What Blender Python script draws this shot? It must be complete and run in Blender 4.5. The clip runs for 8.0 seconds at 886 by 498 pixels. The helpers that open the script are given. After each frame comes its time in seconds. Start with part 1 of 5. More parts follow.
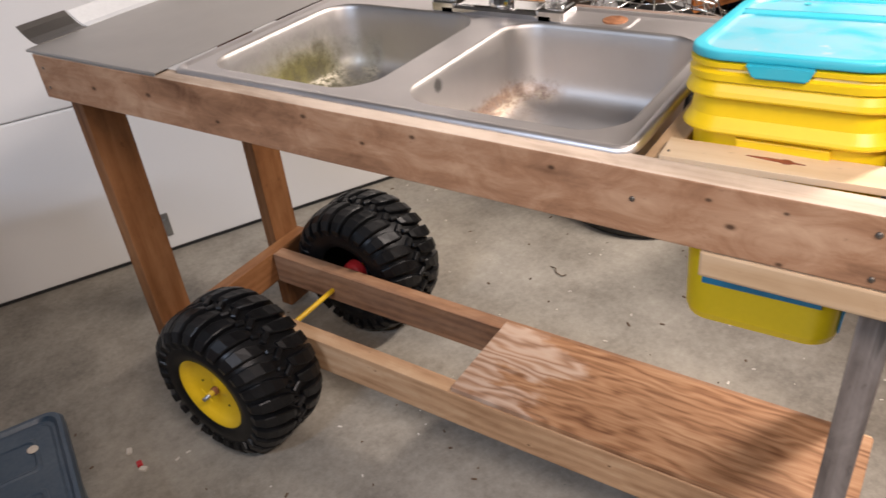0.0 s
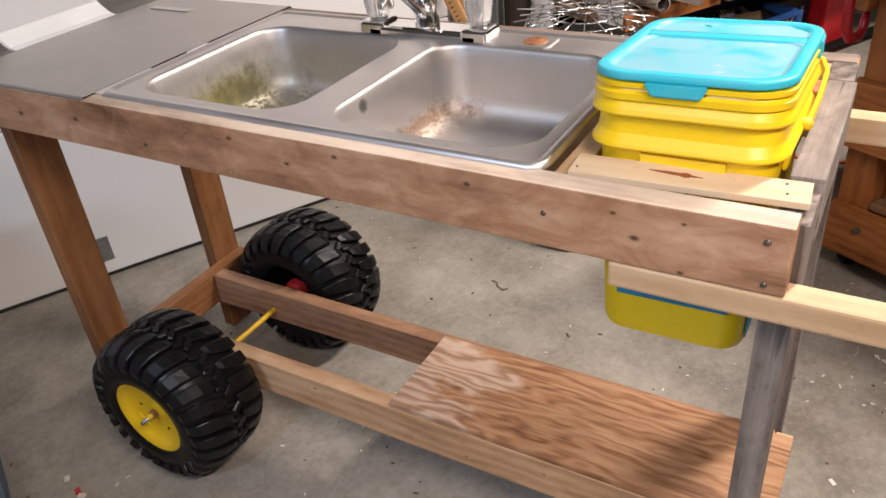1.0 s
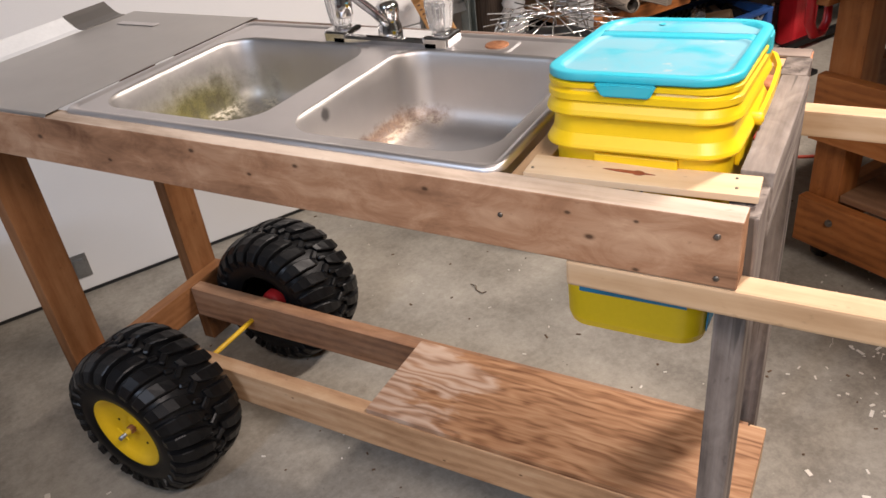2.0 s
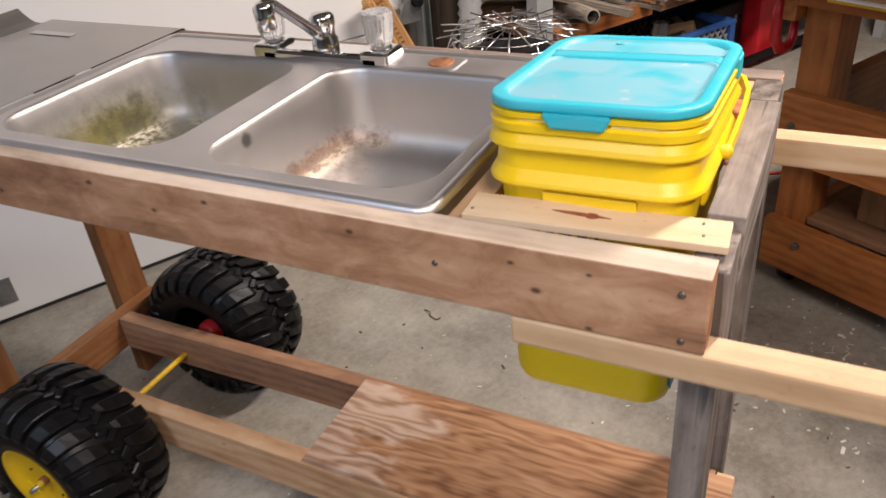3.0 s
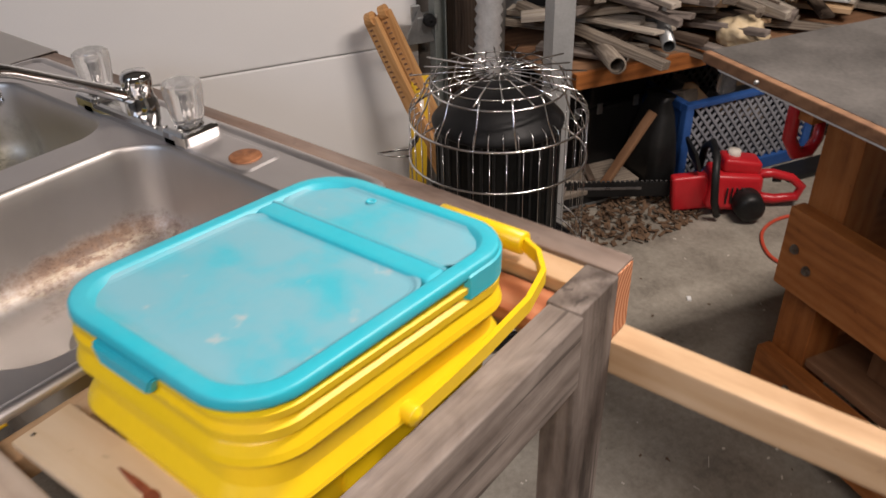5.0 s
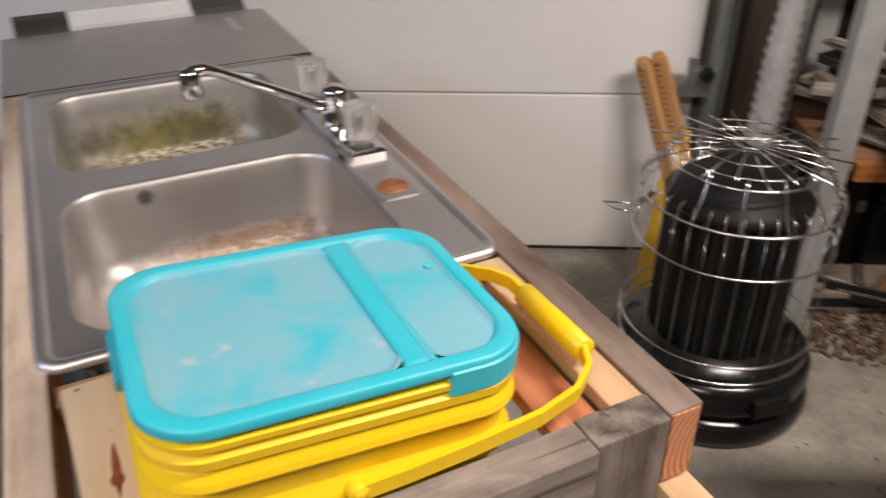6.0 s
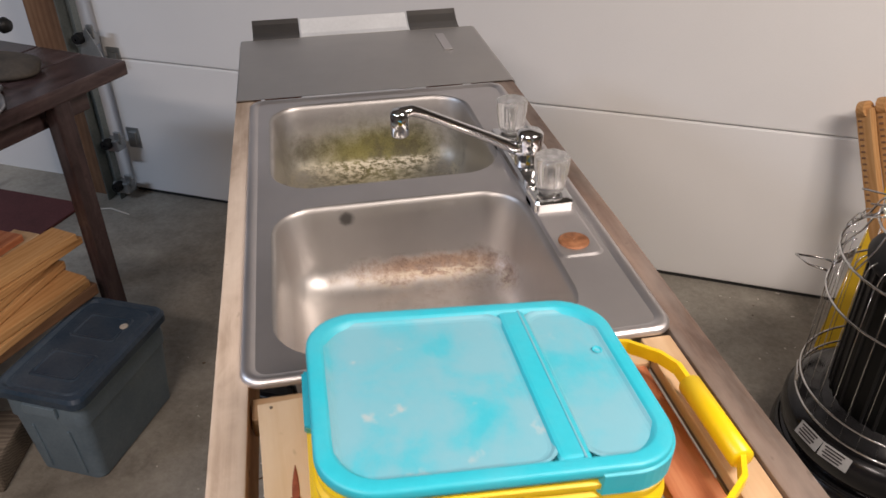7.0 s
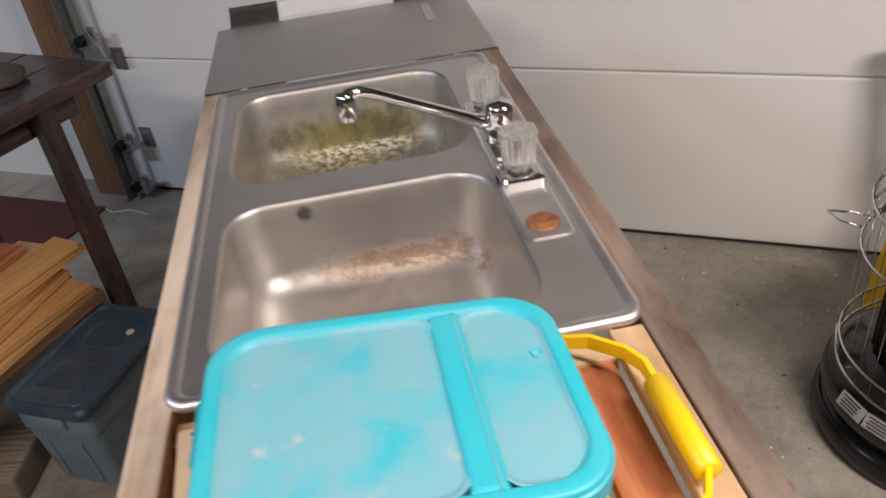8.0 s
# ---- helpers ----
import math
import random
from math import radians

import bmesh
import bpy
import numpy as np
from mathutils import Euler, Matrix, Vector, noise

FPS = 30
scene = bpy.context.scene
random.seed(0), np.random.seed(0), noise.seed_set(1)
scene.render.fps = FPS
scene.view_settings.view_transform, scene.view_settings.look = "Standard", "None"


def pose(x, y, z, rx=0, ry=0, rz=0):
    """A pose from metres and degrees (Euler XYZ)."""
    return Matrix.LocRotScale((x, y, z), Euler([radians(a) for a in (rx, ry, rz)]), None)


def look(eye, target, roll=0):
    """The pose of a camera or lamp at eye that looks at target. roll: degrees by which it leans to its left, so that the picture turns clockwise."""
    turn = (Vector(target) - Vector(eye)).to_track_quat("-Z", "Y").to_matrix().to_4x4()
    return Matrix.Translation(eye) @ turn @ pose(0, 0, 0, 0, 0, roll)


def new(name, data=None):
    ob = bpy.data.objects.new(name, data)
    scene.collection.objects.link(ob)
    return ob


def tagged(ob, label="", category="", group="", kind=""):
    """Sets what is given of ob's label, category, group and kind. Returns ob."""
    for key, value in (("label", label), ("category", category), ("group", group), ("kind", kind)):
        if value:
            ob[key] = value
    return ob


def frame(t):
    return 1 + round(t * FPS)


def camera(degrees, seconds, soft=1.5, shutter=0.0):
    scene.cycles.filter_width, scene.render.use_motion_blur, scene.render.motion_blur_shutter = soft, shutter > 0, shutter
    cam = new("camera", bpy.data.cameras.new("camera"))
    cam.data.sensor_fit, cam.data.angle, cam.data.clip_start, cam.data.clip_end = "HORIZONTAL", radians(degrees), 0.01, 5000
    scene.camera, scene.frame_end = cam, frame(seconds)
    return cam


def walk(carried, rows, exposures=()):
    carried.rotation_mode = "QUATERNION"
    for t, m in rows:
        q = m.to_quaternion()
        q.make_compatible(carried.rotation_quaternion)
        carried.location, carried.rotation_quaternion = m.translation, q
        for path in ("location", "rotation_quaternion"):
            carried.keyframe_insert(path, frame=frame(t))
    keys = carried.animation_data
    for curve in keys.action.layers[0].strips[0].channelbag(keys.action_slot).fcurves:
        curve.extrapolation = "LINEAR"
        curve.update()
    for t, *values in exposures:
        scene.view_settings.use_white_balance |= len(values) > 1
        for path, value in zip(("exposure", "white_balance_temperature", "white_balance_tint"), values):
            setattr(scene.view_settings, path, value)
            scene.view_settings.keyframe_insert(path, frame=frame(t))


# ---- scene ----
cam = camera(59.4, 8.0, shutter=0.4)
PATH = [
    (0, (-0.004, -0.779, 1.379), (-0.9925, 0.5685, 0.281), -6.3),
    (0.5, (0.0325, -0.773, 1.381), (-0.8885, 0.6245, 0.2865), -5.2),
    (1, (0.052, -0.7725, 1.3885), (-0.856, 0.6515, 0.317), -5.6),
    (2.5, (0.0985, -0.733, 1.383), (-0.7815, 0.721, 0.328), -7.5),
    (3, (0.0635, -0.6195, 1.3575), (-0.7535, 0.8695, 0.3015), -5.65),
    (3.5, (0.0365, -0.5035, 1.3555), (-0.7445, 0.995, 0.286), -4.5),
    (4, (0.143, -0.361, 1.364), (-0.739, 1.059, 0.266), -3.5),
    (4.2, (0.207, -0.311, 1.375), (-0.742, 1.063, 0.273), -3.8),
    (5.3, (0.28, 0.004, 1.402), (-0.862, 1.239, 0.32), -1.0),
    (5.5, (0.292, 0.046, 1.412), (-0.968, 1.171, 0.342), -1.6),
    (6, (0.376, 0.131, 1.424), (-1.16, 0.873, 0.38), -0.5),
    (6.5, (0.405, 0.124, 1.457), (-1.266, 0.533, 0.437), -0.3),
    (7, (0.363, 0.132, 1.524), (-1.292, 0.443, 0.445), -0.7),
    (7.5, (0.338, 0.146, 1.559), (-1.311, 0.402, 0.458), -2.0),
    (8, (0.297, 0.274, 1.484), (-1.347, 0.433, 0.357), -7.5),
]
EXPOSURES = [(0.0, 0.25), (1.0, 0.23), (2.5, 0.13), (3.5, -0.08), (4.2, -0.37), (5.5, -0.48), (6.5, -0.38), (8.0, -0.36)]
walk(cam, [(t, look(eye, target, roll)) for t, eye, target, roll in PATH], EXPOSURES)

# ---- world and lights ----
world = bpy.data.worlds.new("world")
scene.world = world
world.use_nodes = True
world.node_tree.nodes["Background"].inputs[0].default_value = (0.55, 0.62, 0.75, 1)
world.node_tree.nodes["Background"].inputs[1].default_value = 0.001

# Room axes: u runs along the garage door, v from the door into the room.
ORIGIN = Vector((-2.66, -0.60, 0.0))
TURN_ROOM = math.degrees(math.atan2(0.876, 0.483))
ROOM = pose(ORIGIN.x, ORIGIN.y, 0, 0, 0, TURN_ROOM)


def room(u, v, z=0.0, rx=0, ry=0, rz=0):
    return ROOM @ pose(u, -v, z, rx, ry, rz)


def area_lamp(name, m, sx, sy, power, colour):
    data = bpy.data.lights.new(name, "AREA")
    data.shape, data.size, data.size_y, data.energy, data.color = "RECTANGLE", sx, sy, power, colour
    ob = new(name, data)
    ob.matrix_world = m
    return ob


area_lamp("front_light_lamp", room(1.5, 3.2, 2.45), 1.15, 0.24, 58, (1.0, 0.862, 0.805))
area_lamp("side_light_lamp", room(3.4, 1.8, 2.45), 1.15, 0.20, 95, (1.0, 0.875, 0.80))
# Added bluish fill, standing for daylight from the bench side.
area_lamp("bluish_fill_lamp", room(-0.6, 2.6, 2.45), 1.15, 0.14, 60, (0.66, 0.78, 1.0))


# ---- materials ----
def nodes_of(name):
    m = bpy.data.materials.new(name)
    m.use_nodes = True
    t = m.node_tree
    return m, t, t.nodes["Principled BSDF"]


def add(t, kind, **values):
    n = t.nodes.new(kind)
    for key, value in values.items():
        if key == "operation":
            n.operation = value
        elif key == "data_type":
            n.data_type = value
        elif key == "blend_type":
            n.blend_type = value
    return n


def maths(t, op, a, b=None, c=None, clamp=False):
    n = t.nodes.new("ShaderNodeMath")
    n.operation, n.use_clamp = op, clamp
    for i, x in enumerate((a, b, c)):
        if x is None:
            continue
        if isinstance(x, (int, float)):
            n.inputs[i].default_value = x
        else:
            t.links.new(x, n.inputs[i])
    return n.outputs[0]


def coords(t, scale=(1, 1, 1), shift=True):
    tc = t.nodes.new("ShaderNodeTexCoord")
    mp = t.nodes.new("ShaderNodeMapping")
    mp.inputs["Scale"].default_value = scale
    src = tc.outputs["Object"]
    if shift:
        info = t.nodes.new("ShaderNodeObjectInfo")
        off = t.nodes.new("ShaderNodeVectorMath")
        off.operation = "MULTIPLY_ADD"
        t.links.new(info.outputs["Random"], off.inputs[0])
        off.inputs[1].default_value = (7.3, 3.1, 5.7)
        t.links.new(src, off.inputs[2])
        src = off.outputs[0]
    t.links.new(src, mp.inputs["Vector"])
    return mp.outputs[0]


def noise_tex(t, vec, scale, detail=4, rough=0.55, distort=0.0):
    n = t.nodes.new("ShaderNodeTexNoise")
    n.inputs["Scale"].default_value = scale
    n.inputs["Detail"].default_value = detail
    n.inputs["Roughness"].default_value = rough
    n.inputs["Distortion"].default_value = distort
    t.links.new(vec, n.inputs["Vector"])
    return n.outputs["Fac"]


def ramp(t, fac, stops):
    n = t.nodes.new("ShaderNodeValToRGB")
    e = n.color_ramp.elements
    while len(e) < len(stops):
        e.new(0.5)
    for el, (p, c) in zip(e, stops):
        el.position = p
        el.color = (*c, 1) if len(c) == 3 else c
    t.links.new(fac, n.inputs[0])
    return n.outputs[0]


def mix(t, fac, a, b, blend="MIX"):
    n = t.nodes.new("ShaderNodeMix")
    n.data_type, n.blend_type = "RGBA", blend
    for sock, x in ((n.inputs[0], fac), (n.inputs[6], a), (n.inputs[7], b)):
        if isinstance(x, (int, float)):
            sock.default_value = x
        elif isinstance(x, tuple):
            sock.default_value = (*x, 1)
        else:
            t.links.new(x, sock)
    return n.outputs[2]


def bump(t, bsdf, height, strength, distance=0.002):
    n = t.nodes.new("ShaderNodeBump")
    n.inputs["Strength"].default_value = strength
    n.inputs["Distance"].default_value = distance
    t.links.new(height, n.inputs["Height"])
    t.links.new(n.outputs[0], bsdf.inputs["Normal"])


def smooth(t, x, lo, hi):
    n = t.nodes.new("ShaderNodeMapRange")
    n.interpolation_type = "SMOOTHSTEP"
    n.inputs["From Min"].default_value, n.inputs["From Max"].default_value = lo, hi
    t.links.new(x, n.inputs["Value"])
    return n.outputs[0]


def plain(name, c1, c2, rough=0.5, metal=0.0, scale=8.0, bump_amount=0.08, fine=120.0, rough_var=0.15, spec=0.5):
    """A surface of two blended tones with fine relief and uneven gloss."""
    m, t, b = nodes_of(name)
    v = coords(t)
    big = noise_tex(t, v, scale, 5)
    small = noise_tex(t, v, fine, 3)
    f = maths(t, "MULTIPLY_ADD", small, 0.35, maths(t, "MULTIPLY", big, 0.75))
    t.links.new(ramp(t, f, [(0.35, c1), (0.75, c2)]), b.inputs["Base Color"])
    r = maths(t, "MULTIPLY_ADD", big, rough_var * 2, rough - rough_var)
    t.links.new(r, b.inputs["Roughness"])
    b.inputs["Metallic"].default_value = metal
    b.inputs["Specular IOR Level"].default_value = spec
    if bump_amount:
        bump(t, b, small, bump_amount)
    return m


def wood(name, dark, mid, light, rough=0.65, rings=26.0, knots=(), grey=0.0, grain=0.5, blotch=0.35, knot_axis="xz", wav=3.0, contrast=1.0, patch=0.0, cracks=0.0):
    """Sawn softwood: growth bands along local x, fine pores, blotches, knots at the named places."""
    m, t, b = nodes_of(name)
    v = coords(t, (1, 1, 1))
    tc = t.nodes.new("ShaderNodeTexCoord")
    own = tc.outputs["Object"]
    warp = noise_tex(t, coords(t, (wav, wav * 5, wav * 5)), 1.0, 4)
    sep = t.nodes.new("ShaderNodeSeparateXYZ")
    t.links.new(v, sep.inputs[0])
    near = None
    for kx, ky, r in knots:
        d = t.nodes.new("ShaderNodeVectorMath")
        d.operation = "DISTANCE"
        s = t.nodes.new("ShaderNodeVectorMath")
        s.operation = "MULTIPLY"
        t.links.new(own, s.inputs[0])
        if knot_axis == "xz":
            s.inputs[1].default_value = (0.62, 0.0, 1.0)
            d.inputs[1].default_value = (kx * 0.62, 0, ky)
        else:
            s.inputs[1].default_value = (0.62, 1.0, 0.0)
            d.inputs[1].default_value = (kx * 0.62, ky, 0)
        t.links.new(s.outputs[0], d.inputs[0])
        one = maths(t, "DIVIDE", r, maths(t, "ADD", d.outputs["Value"], r * 0.25))
        near = one if near is None else maths(t, "MAXIMUM", near, one)
    ring = maths(t, "MULTIPLY_ADD", warp, 0.05, maths(t, "ADD", sep.outputs[2], maths(t, "MULTIPLY", sep.outputs[1], 0.6)))
    if near is not None:
        ring = maths(t, "MULTIPLY_ADD", near, 0.012, ring)
    band = maths(t, "SINE", maths(t, "MULTIPLY", ring, rings * 6.283 * 4.5))
    band = maths(t, "MULTIPLY_ADD", band, 0.5, 0.5)
    pores = noise_tex(t, coords(t, (6, 170, 170)), 1.0, 3, 0.6)
    stain = noise_tex(t, coords(t, (2.2, 7, 7)), 1.0, 4, 0.6)
    f = maths(t, "MULTIPLY_ADD", band, grain * 0.32, maths(t, "MULTIPLY_ADD", pores, grain * 0.55, maths(t, "MULTIPLY", stain, blotch + 0.15)))
    if patch:
        spots = noise_tex(t, coords(t, (13, 26, 26)), 1.0, 6, 0.68, 0.8)
        f = maths(t, "MULTIPLY_ADD", maths(t, "SUBTRACT", spots, 0.5), patch, f)
    mean = grain * 0.435 + (blotch + 0.15) * 0.5
    col = ramp(t, f, [(mean - 0.30 / contrast, dark), (mean, mid), (mean + 0.30 / contrast, light)])
    if grey:
        g = smooth(t, noise_tex(t, coords(t, (3, 10, 10)), 1.0, 5, 0.65), 0.40, 0.62)
        col = mix(t, maths(t, "MULTIPLY", g, grey), col, (0.30, 0.265, 0.235))
    if near is not None:
        core = smooth(t, near, 1.1, 2.4)
        col = mix(t, maths(t, "MULTIPLY", core, 0.85), col, tuple(0.30 * c for c in dark))
    speck = smooth(t, noise_tex(t, coords(t, (40, 60, 60)), 1.0, 2), 0.68, 0.76)
    col = mix(t, maths(t, "MULTIPLY", speck, 0.3), col, tuple(0.5 * c for c in dark))
    if cracks:
        split = smooth(t, noise_tex(t, coords(t, (2.5, 60, 60)), 1.0, 3, 0.5, 0.3), 0.60, 0.66)
        col = mix(t, maths(t, "MULTIPLY", split, cracks), col, tuple(0.4 * x for x in dark))
    t.links.new(col, b.inputs["Base Color"])
    b.inputs["Roughness"].default_value = rough
    b.inputs["Specular IOR Level"].default_value = 0.3
    bump(t, b, maths(t, "ADD", pores, maths(t, "MULTIPLY", band, 0.4)), 0.14, 0.0015)
    return m


RAIL_KNOTS = [(-0.809, 0.920, 0.007), (-0.608, 0.921, 0.006), (-1.011, 0.877, 0.006), (-0.199, 0.917, 0.005), (-0.172, 0.888, 0.007),
              (-0.395, 0.918, 0.006), (-0.116, 0.919, 0.004), (-1.18, 0.90, 0.008), (-1.34, 0.89, 0.007), (-0.70, 0.895, 0.005), (-0.115, 0.853, 0.005)]
RAIL_MID = (-0.755, 0.019, 0.8935)
M_rail = wood("reclaimed_fir", (0.150, 0.070, 0.035), (0.375, 0.198, 0.108), (0.58, 0.370, 0.230),
              knots=[(x - RAIL_MID[0], z - RAIL_MID[2], 1.5 * r) for x, z, r in RAIL_KNOTS], rings=4, grey=0.03, grain=0.24, blotch=0.95, contrast=1.05, patch=0.75, wav=1.4, cracks=0.10)
M_railtop = wood("pale_rail_top", (0.26, 0.19, 0.135), (0.50, 0.40, 0.315), (0.63, 0.53, 0.43), rings=9, grain=0.3, blotch=0.7, contrast=1.4, patch=0.3)
M_leg = wood("stained_fir", (0.095, 0.034, 0.011), (0.235, 0.098, 0.036), (0.36, 0.17, 0.072), rough=0.5, rings=9, grain=0.26, blotch=0.6, contrast=1.4, patch=0.25)
M_weather = wood("weathered_grey_wood", (0.078, 0.062, 0.053), (0.190, 0.158, 0.138), (0.31, 0.268, 0.238), rough=0.85, rings=7, grain=0.45, blotch=0.7, contrast=1.4, patch=0.45, cracks=0.6)
M_backrail = wood("weathered_brown_wood", (0.075, 0.048, 0.036), (0.185, 0.128, 0.10), (0.30, 0.225, 0.18), rough=0.75, rings=8, grain=0.30, blotch=0.6, grey=0.3, contrast=1.5, patch=0.25)
M_pine = wood("fresh_pine", (0.36, 0.215, 0.105), (0.53, 0.355, 0.205), (0.64, 0.47, 0.305), rough=0.55, rings=8, grain=0.30, blotch=0.6, contrast=1.3, patch=0.2)
M_slat = wood("pine_slat", (0.50, 0.33, 0.17), (0.66, 0.49, 0.31), (0.75, 0.60, 0.43), rough=0.55, rings=10, grain=0.3, blotch=0.6, patch=0.3)
M_knot = plain("red_knot_wood", (0.16, 0.035, 0.016), (0.34, 0.10, 0.05), 0.55, 0.0, scale=60, bump_amount=0.2)
M_cedar = wood("red_cedar", (0.20, 0.055, 0.022), (0.42, 0.145, 0.065), (0.58, 0.27, 0.14), rough=0.5, rings=11, grain=0.45, blotch=0.6, contrast=1.3, patch=0.3)
M_lowrail = wood("dull_fir", (0.28, 0.14, 0.066), (0.51, 0.305, 0.165), (0.65, 0.45, 0.28), rings=8, grain=0.30, blotch=0.6, contrast=1.4, patch=0.3, knots=[(0.35, 0.01, 0.006), (0.18, -0.02, 0.006), (-0.2, 0.02, 0.005)])
M_lowback = wood("dark_fir", (0.15, 0.066, 0.034), (0.32, 0.165, 0.085), (0.46, 0.265, 0.15), rings=9, grey=0.10, grain=0.30, blotch=0.6, contrast=1.5, patch=0.35)
M_bench = wood("oiled_bench_wood", (0.13, 0.040, 0.010), (0.32, 0.112, 0.030), (0.43, 0.178, 0.058), rough=0.5, rings=8, grain=0.30, blotch=0.6, contrast=1.3, patch=0.3)
M_oldbench = wood("old_bench_wood", (0.018, 0.012, 0.013), (0.056, 0.037, 0.037), (0.115, 0.080, 0.076), rough=0.20, rings=8, grain=0.3, contrast=1.3, patch=0.4)
M_scrapwood = wood("offcut_pine", (0.34, 0.15, 0.05), (0.52, 0.28, 0.11), (0.62, 0.38, 0.18), rough=0.6, rings=20)
M_greyscrap = wood("old_scrap_wood", (0.07, 0.055, 0.045), (0.20, 0.165, 0.13), (0.36, 0.31, 0.25), rough=0.85, rings=26, grain=0.6)
M_darkscrap = wood("dark_scrap_wood", (0.03, 0.02, 0.014), (0.085, 0.060, 0.044), (0.16, 0.12, 0.09), rough=0.85, rings=18, grain=0.5)
M_palescrap = wood("bleached_scrap_wood", (0.24, 0.20, 0.16), (0.40, 0.35, 0.29), (0.55, 0.50, 0.43), rough=0.85, rings=18, grain=0.5)
M_jamb = wood("brown_jamb_wood", (0.08, 0.038, 0.020), (0.20, 0.105, 0.056), (0.31, 0.18, 0.10), rough=0.7, rings=9, grain=0.35, patch=0.3)


def plywood():
    """Rotary-cut fir: broad cathedral figure with pale patches where the face has worn."""
    m, t, b = nodes_of("worn_plywood")
    v = coords(t, (1, 1, 1), shift=False)
    sep = t.nodes.new("ShaderNodeSeparateXYZ")
    t.links.new(v, sep.inputs[0])
    warp = noise_tex(t, coords(t, (2.6, 9, 1), False), 1.0, 3, 0.55)
    wide = maths(t, "MULTIPLY", maths(t, "ABSOLUTE", maths(t, "ADD", sep.outputs[1], 0.02)), 1.0)
    open_end = smooth(t, sep.outputs[0], 0.1, -0.36)
    arch = maths(t, "MULTIPLY", maths(t, "MULTIPLY", maths(t, "ADD", sep.outputs[0], 0.36), 0.06), open_end)
    ring = maths(t, "ADD", maths(t, "ADD", wide, arch), maths(t, "MULTIPLY", warp, 0.24))
    band = maths(t, "MULTIPLY_ADD", maths(t, "SINE", maths(t, "MULTIPLY", ring, 230.0)), 0.5, 0.5)
    pores = noise_tex(t, coords(t, (5, 140, 140), False), 1.0, 3, 0.6)
    f = maths(t, "MULTIPLY_ADD", band, 0.17, maths(t, "MULTIPLY_ADD", pores, 0.45, maths(t, "MULTIPLY", noise_tex(t, coords(t, (3, 22, 1), False), 1.0, 5, 0.65), 0.40)))
    col = ramp(t, f, [(0.32, (0.155, 0.064, 0.026)), (0.5, (0.345, 0.172, 0.082)), (0.72, (0.49, 0.285, 0.155))])
    worn = smooth(t, maths(t, "MULTIPLY", noise_tex(t, coords(t, (5, 13, 1), False), 1.0, 4, 0.6), maths(t, "ADD", open_end, 0.30)), 0.46, 0.56)
    col = mix(t, maths(t, "MULTIPLY", maths(t, "MULTIPLY", worn, maths(t, "MULTIPLY_ADD", band, 0.75, 0.25)), 0.72), col, (0.56, 0.43, 0.34))
    t.links.new(col, b.inputs["Base Color"])
    b.inputs["Roughness"].default_value = 0.62
    b.inputs["Specular IOR Level"].default_value = 0.35
    bump(t, b, f, 0.3, 0.001)
    return m


M_ply = plywood()


def end_grain(name, dark, light):
    m, t, b = nodes_of(name)
    v = coords(t, (1, 1, 1), False)
    d = t.nodes.new("ShaderNodeVectorMath")
    d.operation = "DISTANCE"
    t.links.new(v, d.inputs[0])
    d.inputs[1].default_value = (0, 0.07, -0.015)
    w = maths(t, "ADD", d.outputs["Value"], maths(t, "MULTIPLY", noise_tex(t, v, 40, 2), 0.004))
    band = maths(t, "MULTIPLY_ADD", maths(t, "SINE", maths(t, "MULTIPLY", w, 900.0)), 0.5, 0.5)
    t.links.new(ramp(t, band, [(0.1, dark), (0.9, light)]), b.inputs["Base Color"])
    b.inputs["Roughness"].default_value = 0.8
    return m


M_endgrain = end_grain("fir_end_grain", (0.40, 0.14, 0.055), (0.62, 0.31, 0.17))


